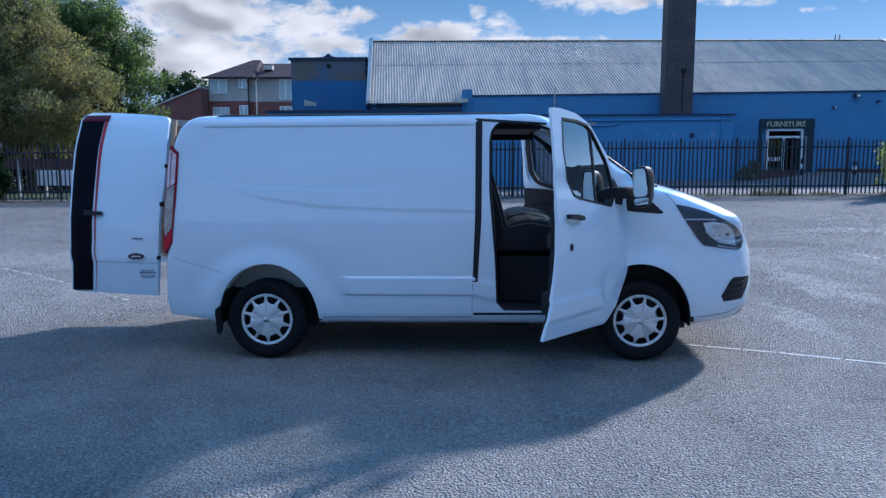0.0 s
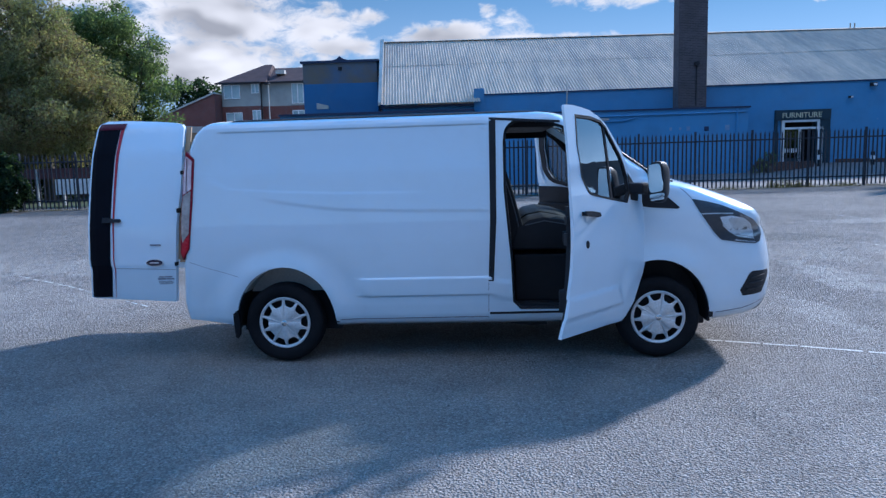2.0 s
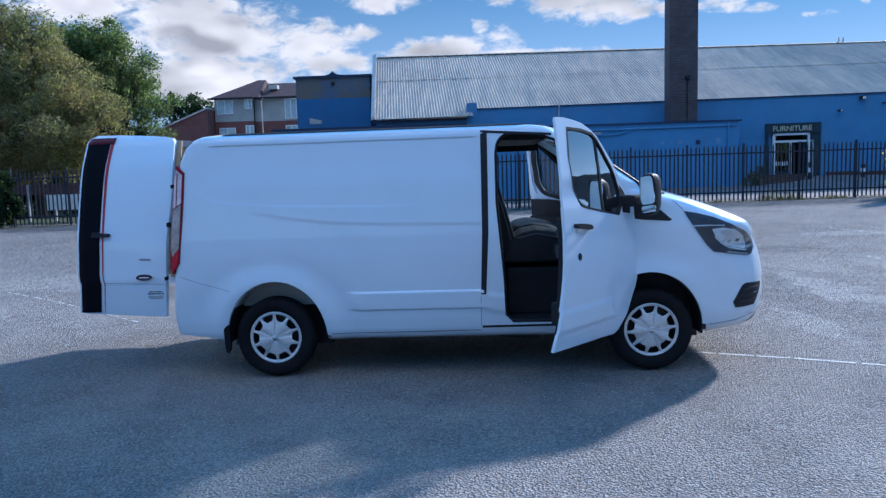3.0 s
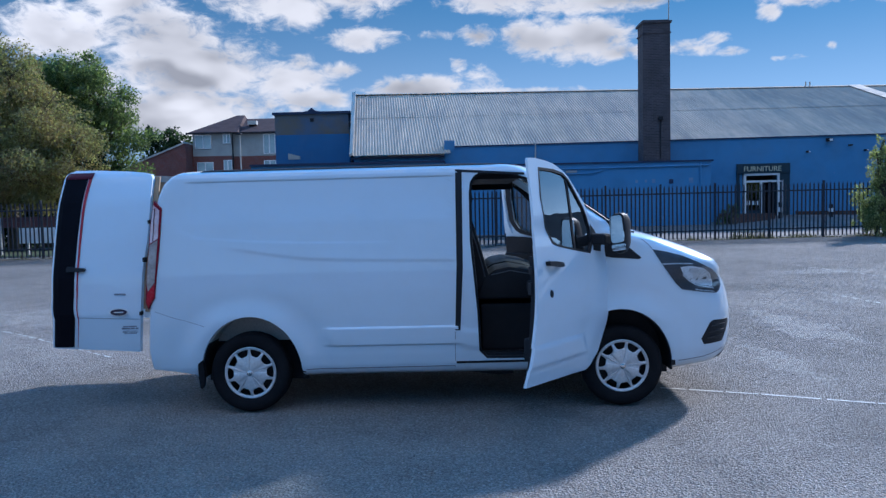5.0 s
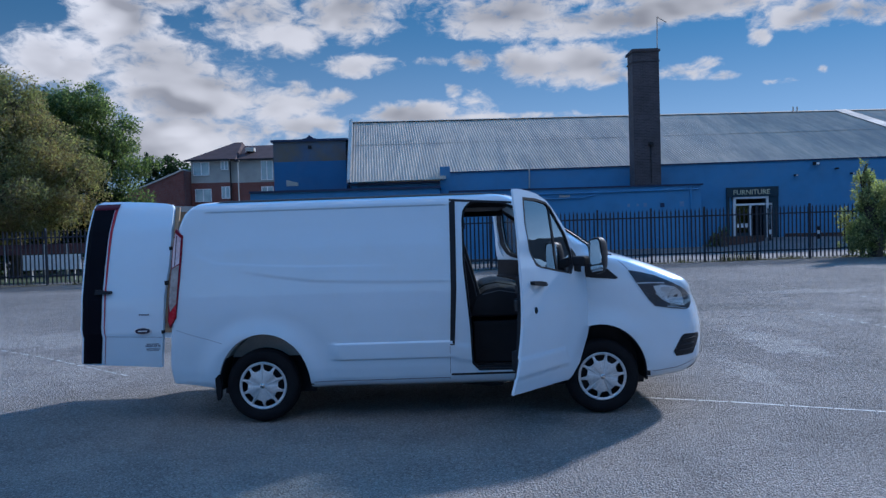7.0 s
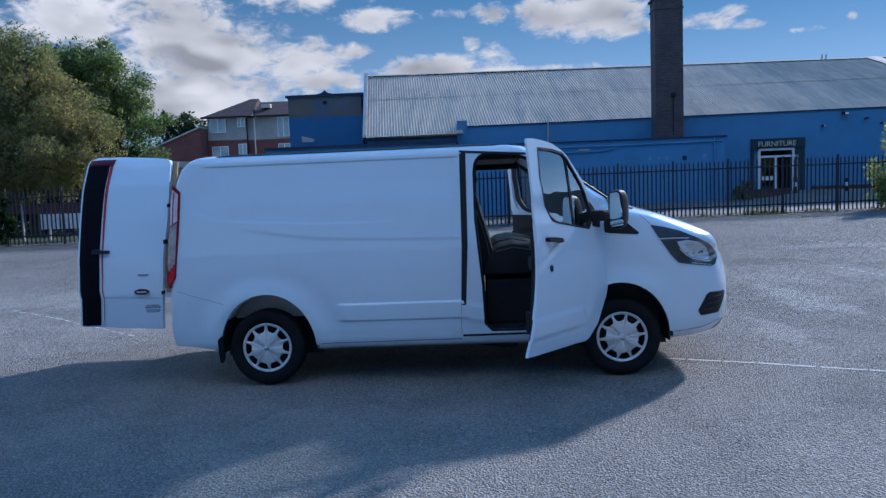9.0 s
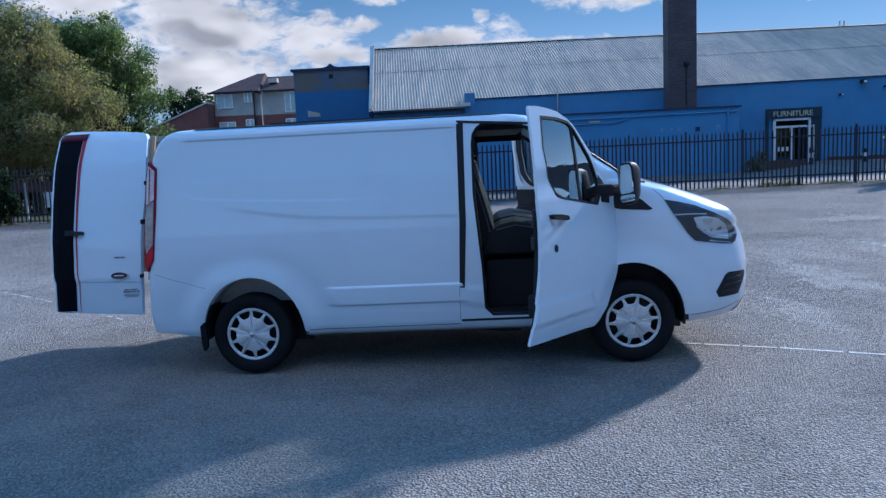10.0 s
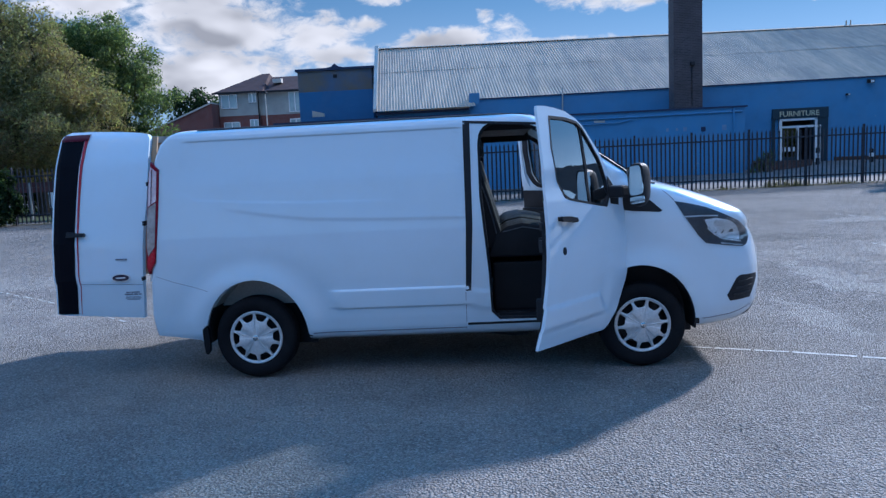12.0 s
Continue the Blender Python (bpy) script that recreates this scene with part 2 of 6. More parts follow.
    pits = k.ramp(k.noise(where, 62.0, 3.0, 0.6), 0.58, 0.68)
    col = k.mix(k.math("MULTIPLY", pits, 0.42), col, (0.06, 0.057, 0.055))
    k.link(col, b.inputs["Base Color"])
    b.inputs["Roughness"].default_value = 0.93
    b.inputs["Specular IOR Level"].default_value = 0.2
    rise = k.math("ADD", k.math("MULTIPLY", k.math("SUBTRACT", 1.0, stones.outputs["Distance"]), 1.1),
                  k.math("ADD", k.math("MULTIPLY", k.math("SUBTRACT", 1.0, big.outputs["Distance"]), 0.4), k.math("SUBTRACT", k.math("MULTIPLY", grit, 0.7), k.math("MULTIPLY", pits, 0.5))))
    relief = k.add("ShaderNodeBump")
    relief.inputs["Strength"].default_value = 1.0
    relief.inputs["Distance"].default_value = 0.028
    k.link(rise, relief.inputs["Height"])
    k.link(relief.outputs[0], b.inputs["Normal"])
    k.link(b.outputs[0], out.inputs[0])
    return m


def paint_material(name, colour, dirt=0.25):
    """Clear-coated car paint on slightly wavy sheet, with a film of road dust."""
    m = bpy.data.materials.new(name)
    m.use_nodes = True
    k = Nodes(m.node_tree)
    out = k.add("ShaderNodeOutputMaterial")
    b = k.add("ShaderNodeBsdfPrincipled")
    where = k.add("ShaderNodeTexCoord").outputs["Object"]
    film = k.ramp(k.noise(where, 2.2, 6.0, 0.62), 0.4, 0.8)
    speck = k.ramp(k.noise(where, 90.0, 2.0, 0.5), 0.68, 0.8)
    col = k.mix(k.math("MULTIPLY", film, dirt), colour, tuple(c * f for c, f in zip(colour, (0.86, 0.84, 0.8))))
    col = k.mix(k.math("MULTIPLY", speck, 0.06), col, (0.4, 0.38, 0.35))
    k.link(col, b.inputs["Base Color"])
    k.put(b.inputs["Roughness"], k.math("ADD", k.math("MULTIPLY", film, 0.12), 0.30))
    b.inputs["Coat Weight"].default_value = 1.0
    k.put(b.inputs["Coat Roughness"], k.math("ADD", k.math("MULTIPLY", film, 0.05), 0.03))
    # pressed sheet is never quite flat
    wave = k.add("ShaderNodeBump")
    wave.inputs["Distance"].default_value = 0.006
    k.link(k.noise(where, 2.0, 2.0, 0.5), wave.inputs["Height"])
    k.link(wave.outputs[0], b.inputs["Normal"])
    k.link(wave.outputs[0], b.inputs["Coat Normal"])
    k.link(b.outputs[0], out.inputs[0])
    return m


def leaf_material(name, a, b_, c):
    m = bpy.data.materials.new(name)
    m.use_nodes = True
    k = Nodes(m.node_tree)
    out = k.add("ShaderNodeOutputMaterial")
    rnd = k.add("ShaderNodeNewGeometry").outputs["Random Per Island"]
    where = k.add("ShaderNodeTexCoord").outputs["Object"]
    col = k.mix(k.ramp(k.noise(where, 0.55, 3.0, 0.5), 0.4, 0.62), a, b_)
    col = k.mix(k.ramp(rnd, 0.55, 1.0), col, c)
    col = k.mix(1.0, col, k.mix(rnd, (0.7,) * 3, (1.25,) * 3), "MULTIPLY")
    front = k.add("ShaderNodeBsdfPrincipled")
    k.link(col, front.inputs["Base Color"])
    front.inputs["Roughness"].default_value = 0.6
    front.inputs["Specular IOR Level"].default_value = 0.15
    back = k.add("ShaderNodeBsdfTranslucent")
    k.link(k.mix(1.0, col, (1.3, 1.4, 0.6), "MULTIPLY"), back.inputs[0])
    both = k.add("ShaderNodeMixShader")
    both.inputs[0].default_value = 0.55
    k.link(front.outputs[0], both.inputs[1])
    k.link(back.outputs[0], both.inputs[2])
    k.link(both.outputs[0], out.inputs[0])
    return m


def wall_material(name, low, high, split_at, scale=0.8):
    """Painted masonry: two paints that meet at a height, with courses, blotches and flaking."""
    m = bpy.data.materials.new(name)
    m.use_nodes = True
    k = Nodes(m.node_tree)
    out = k.add("ShaderNodeOutputMaterial")
    b = k.add("ShaderNodeBsdfPrincipled")
    where = k.add("ShaderNodeTexCoord").outputs["Object"]
    split = k.add("ShaderNodeSeparateXYZ")
    k.link(where, split.inputs[0])
    col = k.mix(k.math("GREATER_THAN", split.outputs[2], split_at), low, high)
    blot = k.ramp(k.noise(where, scale, 6.0, 0.65), 0.35, 0.75)
    col = k.mix(k.math("MULTIPLY", blot, 0.6), col, tuple(c * 0.70 + 0.01 for c in low))
    fade = k.ramp(k.noise(where, 0.4, 5.0, 0.7, 0.5), 0.42, 0.7)
    col = k.mix(k.math("MULTIPLY", fade, 0.35), col, tuple(c * 0.7 + 0.06 for c in low))
    flake = k.ramp(k.noise(where, 2.4, 6.0, 0.72), 0.66, 0.72)
    col = k.mix(k.math("MULTIPLY", flake, 0.4), col, (0.32, 0.38, 0.46))
    course = k.add("ShaderNodeTexBrick")
    side = k.add("ShaderNodeCombineXYZ")
    k.link(k.math("ADD", split.outputs[0], split.outputs[1]), side.inputs[0])
    k.link(split.outputs[2], side.inputs[1])
    k.link(side.outputs[0], course.inputs["Vector"])
    course.inputs["Scale"].default_value = 1.0
    course.inputs["Brick Width"].default_value = 0.225
    course.inputs["Row Height"].default_value = 0.075
    course.inputs["Mortar Size"].default_value = 0.008
    relief = k.add("ShaderNodeBump")
    relief.inputs["Strength"].default_value = 0.35
    relief.inputs["Distance"].default_value = 0.01
    k.link(k.math("SUBTRACT", 1.0, course.outputs["Fac"]), relief.inputs["Height"])
    k.link(relief.outputs[0], b.inputs["Normal"])
    k.link(col, b.inputs["Base Color"])
    b.inputs["Roughness"].default_value = 0.7
    k.link(b.outputs[0], out.inputs[0])
    return m


def brick_material(name, a, b_, mortar, scale=1.0):
    m = bpy.data.materials.new(name)
    m.use_nodes = True
    k = Nodes(m.node_tree)
    out = k.add("ShaderNodeOutputMaterial")
    b = k.add("ShaderNodeBsdfPrincipled")
    where = k.add("ShaderNodeTexCoord").outputs["Object"]
    split = k.add("ShaderNodeSeparateXYZ")
    k.link(where, split.inputs[0])
    side = k.add("ShaderNodeCombineXYZ")
    k.link(k.math("ADD", split.outputs[0], split.outputs[1]), side.inputs[0])
    k.link(split.outputs[2], side.inputs[1])
    course = k.add("ShaderNodeTexBrick")
    k.link(side.outputs[0], course.inputs["Vector"])
    course.inputs["Color1"].default_value = (*a, 1)
    course.inputs["Color2"].default_value = (*b_, 1)
    course.inputs["Mortar"].default_value = (*mortar, 1)
    course.inputs["Scale"].default_value = scale
    course.inputs["Brick Width"].default_value = 0.225
    course.inputs["Row Height"].default_value = 0.075
    course.inputs["Mortar Size"].default_value = 0.009
    soot = k.ramp(k.noise(where, 1.1, 6.0, 0.65), 0.4, 0.75)
    col = k.mix(k.math("MULTIPLY", soot, 0.5), course.outputs["Color"], tuple(c * 0.45 for c in a))
    k.link(col, b.inputs["Base Color"])
    b.inputs["Roughness"].default_value = 0.85
    relief = k.add("ShaderNodeBump")
    relief.inputs["Strength"].default_value = 0.6
    relief.inputs["Distance"].default_value = 0.012
    k.link(k.math("SUBTRACT", 1.0, course.outputs["Fac"]), relief.inputs["Height"])
    k.link(relief.outputs[0], b.inputs["Normal"])
    k.link(b.outputs[0], out.inputs[0])
    return m


def sheet_material():
    """Old cement roof sheets: sheet-wide tone changes, streaks down the slope, lichen."""
    m = bpy.data.materials.new("weathered_cement_sheet")
    m.use_nodes = True
    k = Nodes(m.node_tree)
    out = k.add("ShaderNodeOutputMaterial")
    b = k.add("ShaderNodeBsdfPrincipled")
    where = k.add("ShaderNodeTexCoord").outputs["Object"]
    along = k.add("ShaderNodeVectorMath", operation="MULTIPLY")
    k.link(where, along.inputs[0])
    along.inputs[1].default_value = (1.0, 0.09, 0.09)
    streak = k.ramp(k.noise(along.outputs[0], 1.5, 6.0, 0.75), 0.35, 0.68)
    fine = k.noise(along.outputs[0], 9.0, 3.0, 0.6)
    patch = k.ramp(k.noise(where, 0.22, 4.0, 0.6), 0.38, 0.66)
    col = k.mix(patch, (0.60, 0.485, 0.37), (0.46, 0.38, 0.30))
    col = k.mix(k.math("MULTIPLY", streak, 0.55), col, (0.25, 0.25, 0.24))
    col = k.mix(1.0, col, k.mix(fine, (0.75,) * 3, (1.2,) * 3), "MULTIPLY")
    lichen = k.ramp(k.noise(where, 2.4, 6.0, 0.7), 0.62, 0.7)
    col = k.mix(k.math("MULTIPLY", lichen, 0.35), col, (0.45, 0.43, 0.33))
    k.link(col, b.inputs["Base Color"])
    b.inputs["Roughness"].default_value = 0.85
    b.inputs["Specular IOR Level"].default_value = 0.15
    k.link(b.outputs[0], out.inputs[0])
    return m


M = {}
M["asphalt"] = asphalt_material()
M["crack"] = material("tar_crack", (0.035, 0.035, 0.036), 0.8, second=(0.08, 0.078, 0.075), scale=14, bump=0.3)
M["stone"] = material("dark_loose_stone", (0.06, 0.058, 0.055), 0.85, second=(0.13, 0.125, 0.12), scale=40, bump=0.2)
# matt white, not mirrored: the reflected sky's brightness is put into the colour
M["reflector"] = material("lamp_reflector", (0.93, 0.94, 0.95), 0.3, metal=0.0, second=(0.84, 0.86, 0.88), scale=25, bump=0.06)
# white tinted blue, so the paint carries part of the sky's blue light
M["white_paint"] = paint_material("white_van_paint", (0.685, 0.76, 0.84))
M["black_wrap"] = material("black_vinyl", (0.004, 0.004, 0.008), 0.55, spec=0.08, bump=0.02)
M["red_wrap"] = material("red_vinyl", (0.42, 0.012, 0.025), 0.35, bump=0.0)
M["rubber"] = material("tyre_rubber", (0.009, 0.009, 0.011), 0.85, second=(0.016, 0.016, 0.018), scale=5, bump=0.2, spec=0.12)
M["plastic"] = material("black_plastic", (0.024, 0.024, 0.028), 0.5, bump=0.15, fine=120, spec=0.2)
M["liner"] = material("grey_arch_liner", (0.38, 0.39, 0.38), 0.9, second=(0.46, 0.45, 0.42), bump=0.3)
M["silver"] = material("silver_wheel_trim", (0.72, 0.71, 0.71), 0.34, metal=0.35, second=(0.60, 0.595, 0.60), bump=0.03)
M["dark_steel"] = material("dark_steel", (0.05, 0.05, 0.055), 0.5, metal=0.6)
M["chrome"] = material("chrome", (0.8, 0.81, 0.83), 0.12, metal=1.0, bump=0.0, fine_mix=0.02)
M["mirror"] = material("mirror_glass", (0.9, 0.9, 0.9), 0.03, metal=1.0, second=(0.88, 0.88, 0.88), bump=0.0, fine_mix=0.0)
M["seat"] = material("black_seat_leather", (0.015, 0.015, 0.018), 0.55, spec=0.2, bump=0.15, fine=200)
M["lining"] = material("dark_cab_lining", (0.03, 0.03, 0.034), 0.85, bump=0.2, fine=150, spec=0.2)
M["piping"] = material("grey_seat_edge", (0.07, 0.07, 0.075), 0.5)
M["ply"] = material("plywood", (0.42, 0.29, 0.17), 0.7, second=(0.3, 0.2, 0.12), scale=9)
M["glass"] = glass_material("van_glass", (0.74, 0.80, 0.80), 0.02, 7.5, 0.05)
M["screen_glass"] = glass_material("windscreen_glass", (0.68, 0.72, 0.71), 0.02, 0.0, 0.08)
M["dark_glass"] = glass_material("window_glass", (0.25, 0.3, 0.33), 0.05)
M["lens"] = glass_material("lamp_lens", (0.96, 0.97, 0.98), 0.05, 0.4, 0.0)
M["dash"] = material("charcoal_dash_moulding", (0.15, 0.15, 0.158), 0.55, second=(0.11, 0.11, 0.118), bump=0.2, fine=150)
M["bezel"] = material("slate_lamp_bezel", (0.075, 0.082, 0.10), 0.35, second=(0.04, 0.044, 0.055), bump=0.02)
M["red_lens"] = material("red_lamp_lens", (0.22, 0.003, 0.018), 0.4, coat=0.0, spec=0.2, bump=0.0, fine_mix=0.05)
M["dark_red"] = material("dark_red_lens", (0.075, 0.002, 0.012), 0.4, coat=0.0, spec=0.15, bump=0.0)
M["clear_lens"] = material("clear_lamp_lens", (0.80, 0.66, 0.68), 0.25, coat=0.2, second=(0.6, 0.40, 0.42), scale=12, bump=0.05)
M["bright_red"] = material("bright_red_lens", (0.52, 0.012, 0.03), 0.3, spec=0.3, bump=0.0, fine_mix=0.05)
M["seam"] = material("shut_line", (0.30, 0.33, 0.40), 0.6, bump=0.0)
M["smoke_lens"] = material("smoky_lamp_lens", (0.25, 0.20, 0.19), 0.15, coat=0.6, second=(0.44, 0.37, 0.34), scale=14, bump=0.05)
M["blue_badge"] = material("badge_enamel", (0.012, 0.02, 0.06), 0.2, coat=1.0, bump=0.0)
M["grey_ink"] = material("grey_print", (0.22, 0.23, 0.28), 0.6, bump=0.0)
M["blue_wall"] = wall_material("blue_painted_brick", (0.088, 0.24, 0.46), (0.088, 0.24, 0.46), 50)
M["annex_wall"] = wall_material("blue_and_brown_render", (0.045, 0.155, 0.35), (0.155, 0.135, 0.11), 6.08)
M["navy"] = material("dark_teal_paint", (0.008, 0.03, 0.05), 0.5, bump=0.1)
M["white_frame"] = material("white_upvc", (0.78, 0.79, 0.8), 0.4, bump=0.02)
M["sign_ink"] = material("pale_gold_letters", (0.70, 0.66, 0.46), 0.5, bump=0.0)
M["gutter"] = material("dark_blue_gutter", (0.01, 0.025, 0.08), 0.5)
M["sheet"] = sheet_material()
M["maroon"] = material("red_brown_board_stain", (0.085, 0.032, 0.034), 0.75, second=(0.06, 0.026, 0.028), scale=3, vary=0.12)
M["flake"] = material("flaked_pale_blue_paint", (0.22, 0.30, 0.42), 0.8, second=(0.14, 0.24, 0.42), scale=9, fine_mix=0.4)
M["flashing"] = material("grey_tan_flashing", (0.36, 0.31, 0.27), 0.8, second=(0.27, 0.24, 0.215), scale=0.9)
M["sheet_pale"] = material("pale_sheet", (0.52, 0.49, 0.44), 0.8, second=(0.42, 0.4, 0.36), scale=0.8)
M["chimney"] = brick_material("sooty_brick", (0.078, 0.066, 0.074), (0.046, 0.04, 0.048), (0.12, 0.108, 0.112))
M["red_brick"] = brick_material("red_brick", (0.20, 0.055, 0.04), (0.15, 0.045, 0.036), (0.17, 0.14, 0.13))
M["low_brick"] = brick_material("brown_brick", (0.11, 0.055, 0.045), (0.08, 0.042, 0.036), (0.12, 0.105, 0.095))
M["grey_brick"] = brick_material("grey_brick", (0.10, 0.11, 0.12), (0.075, 0.082, 0.09), (0.14, 0.145, 0.15))
M["render"] = material("grey_render", (0.38, 0.385, 0.36), 0.85, second=(0.30, 0.305, 0.29), scale=0.6)
M["tile"] = material("brown_roof_tiles", (0.060, 0.026, 0.024), 0.9, second=(0.042, 0.02, 0.02), scale=1.2, fine=6, fine_mix=0.35)
M["fence"] = material("dark_fence_steel", (0.024, 0.029, 0.042), 0.5, second=(0.036, 0.039, 0.05), scale=3, spec=0.3)
M["bark"] = material("bark", (0.09, 0.07, 0.05), 0.9, second=(0.05, 0.04, 0.03), bump=0.6)
M["leaf_olive"] = leaf_material("olive_leaves", (0.195, 0.19, 0.118), (0.26, 0.20, 0.13), (0.245, 0.24, 0.13))
M["leaf_green"] = leaf_material("green_leaves", (0.09, 0.125, 0.07), (0.12, 0.155, 0.08), (0.18, 0.21, 0.10))
M["leaf_dark"] = leaf_material("dark_leaves", (0.022, 0.04, 0.022), (0.03, 0.05, 0.03), (0.05, 0.07, 0.04))
M["weed"] = leaf_material("dry_weeds", (0.048, 0.050, 0.036), (0.072, 0.066, 0.05), (0.088, 0.083, 0.06))
M["leaf_light"] = leaf_material("light_leaves", (0.17, 0.20, 0.105), (0.26, 0.28, 0.15), (0.40, 0.40, 0.22))
M["grass"] = material("grass_verge", (0.04, 0.06, 0.022), 0.9, second=(0.065, 0.08, 0.035), scale=1.5, fine=30, fine_mix=0.5, bump=0.6)
M["paving"] = material("pale_paving", (0.145, 0.13, 0.122), 0.85, second=(0.09, 0.083, 0.08), scale=0.9, fine=14, fine_mix=0.35)
M["line_paint"] = material("worn_white_line", (0.54, 0.52, 0.49), 0.8, second=(0.33, 0.32, 0.30), scale=9, fine=70, fine_mix=0.45, bump=0.3)
M["concrete"] = material("pale_concrete", (0.4, 0.39, 0.37), 0.85, second=(0.32, 0.31, 0.3), scale=1.5)
M["lamp_white"] = material("white_lamp_glass", (0.8, 0.82, 0.85), 0.3, bump=0.0)

# ---------------------------------------------------------------- building helpers


def part(name, bm, mat, parent=None, label="", smooth=False):
    """Links a bmesh as one mesh object, under a thing or a part."""
    mesh = bpy.data.meshes.new(name)
    bmesh.ops.recalc_face_normals(bm, faces=bm.faces[:])
    bm.to_mesh(mesh)
    bm.free()
    return part_mesh(name, mesh, mat, parent, label, smooth)


def part_mesh(name, mesh, mat, parent=None, label="", smooth=False):
    if mat and not mesh.materials:
        mesh.materials.append(M[mat])
    if smooth:
        mesh.shade_smooth()
        mesh.set_sharp_from_angle(angle=radians(38))
    ob = new(name, mesh)
    ob.parent = parent
    if label:
        ob["label"] = label
    return ob


def empty(name, label, category, group="", at=(0, 0, 0)):
    ob = new(name)
    ob.empty_display_size = 0.2
    ob.location = at
    return tagged(ob, label, category, group)


def add_box(bm, lo, hi, bevel=0.0):
    r = bmesh.ops.create_cube(bm, size=1.0)
    c = (Vector(lo) + Vector(hi)) / 2
    s = Vector(hi) - Vector(lo)
    for v in r["verts"]:
        v.co = Vector((v.co.x * s.x, v.co.y * s.y, v.co.z * s.z)) + c
    if bevel:
        es = list({e for v in r["verts"] for e in v.link_edges})
        bmesh.ops.bevel(bm, geom=es, offset=bevel, segments=2, affect="EDGES", profile=0.6)
    return bm


def box(lo, hi, bevel=0.0):
    return add_box(bmesh.new(), lo, hi, bevel)


def prism(poly, a, b, axis="y"):
    """A solid over a polygon: axis y takes (x, z), axis x takes (y, z), axis z takes (x, y)."""
    bm = bmesh.new()
    place = {"y": lambda p, d: (p[0], d, p[1]), "x": lambda p, d: (d, p[0], p[1]), "z": lambda p, d: (p[0], p[1], d)}[axis]
    lo = [bm.verts.new(place(p, a)) for p in poly]
    hi = [bm.verts.new(place(p, b)) for p in poly]
    n = len(poly)
    bm.faces.new(lo)
    bm.faces.new(hi[::-1])
    for i in range(n):
        bm.faces.new((lo[i], hi[i], hi[(i + 1) % n], lo[(i + 1) % n]))
    bmesh.ops.recalc_face_normals(bm, faces=bm.faces[:])
    return bm


def lathe(profile, steps=48, axis="y"):
    """Turns a profile of (radius, depth) round an axis."""
    bm = bmesh.new()
    rings = []
    for i in range(steps):
        a = 2 * math.pi * i / steps
        c, s = math.cos(a), math.sin(a)
        if axis == "y":
            rings.append([bm.verts.new((r * c, d, r * s)) for r, d in profile])
        else:
            rings.append([bm.verts.new((r * c, r * s, d)) for r, d in profile])
    for i in range(steps):
        p, q = rings[i], rings[(i + 1) % steps]
        for j in range(len(profile) - 1):
            bm.faces.new((p[j], q[j], q[j + 1], p[j + 1]))
    bmesh.ops.remove_doubles(bm, verts=bm.verts[:], dist=1e-5)
    return bm


def tube(points, radius, sides=8):
    """A round bar along points."""
    bm = bmesh.new()
    rings = []
    pts = [Vector(p) for p in points]
    for i, p in enumerate(pts):
        d = (pts[min(i + 1, len(pts) - 1)] - pts[max(i - 1, 0)]).normalized()
        up = Vector((0, 0, 1)) if abs(d.z) < 0.9 else Vector((1, 0, 0))
        a = d.cross(up).normalized()
        b = d.cross(a)
        r = radius[i] if isinstance(radius, (list, tuple)) else radius
        rings.append([bm.verts.new(p + r * (math.cos(t) * a + math.sin(t) * b)) for t in [2 * math.pi * j / sides for j in range(sides)]])
    for p, q in zip(rings, rings[1:]):
        for j in range(sides):
            bm.faces.new((p[j], p[(j + 1) % sides], q[(j + 1) % sides], q[j]))
    bm.faces.new(rings[0][::-1])
    bm.faces.new(rings[-1])
    return bm


def join(*bms):
    out = bmesh.new()
    for b in bms:
        tmp = bpy.data.meshes.new("tmp")
        b.to_mesh(tmp)
        b.free()
        out.from_mesh(tmp)
        bpy.data.meshes.remove(tmp)
    return out


def sheet(poly, surface, thick, cell=0.06, back=None):
    """A curved plate: a polygon in (x, z) laid on surface(x, z) -> y, with thickness towards +y."""
    bm = bmesh.new()
    bm.faces.new([bm.verts.new((x, 0, z)) for x, z in poly])
    bm.normal_update()
    bmesh.ops.triangulate(bm, faces=bm.faces[:])
    xs, zs = [p[0] for p in poly], [p[1] for p in poly]
    for lo, hi, co, no in ((min(xs), max(xs), 0, (1, 0, 0)), (min(zs), max(zs), 2, (0, 0, 1))):
        n = int((hi - lo) / cell)
        for i in range(1, n + 1):
            at = [0, 0, 0]
            at[co] = lo + (hi - lo) * i / (n + 1)
            bmesh.ops.bisect_plane(bm, geom=bm.verts[:] + bm.edges[:] + bm.faces[:], plane_co=at, plane_no=no)
    bmesh.ops.remove_doubles(bm, verts=bm.verts[:], dist=1e-4)
    made = bmesh.ops.extrude_face_region(bm, geom=bm.faces[:])
    moved = {v for v in made["geom"] if isinstance(v, bmesh.types.BMVert)}
    for v in bm.verts:
        y = surface(v.co.x, v.co.z)
        v.co.y = y + thick if v in moved else y
    return bm


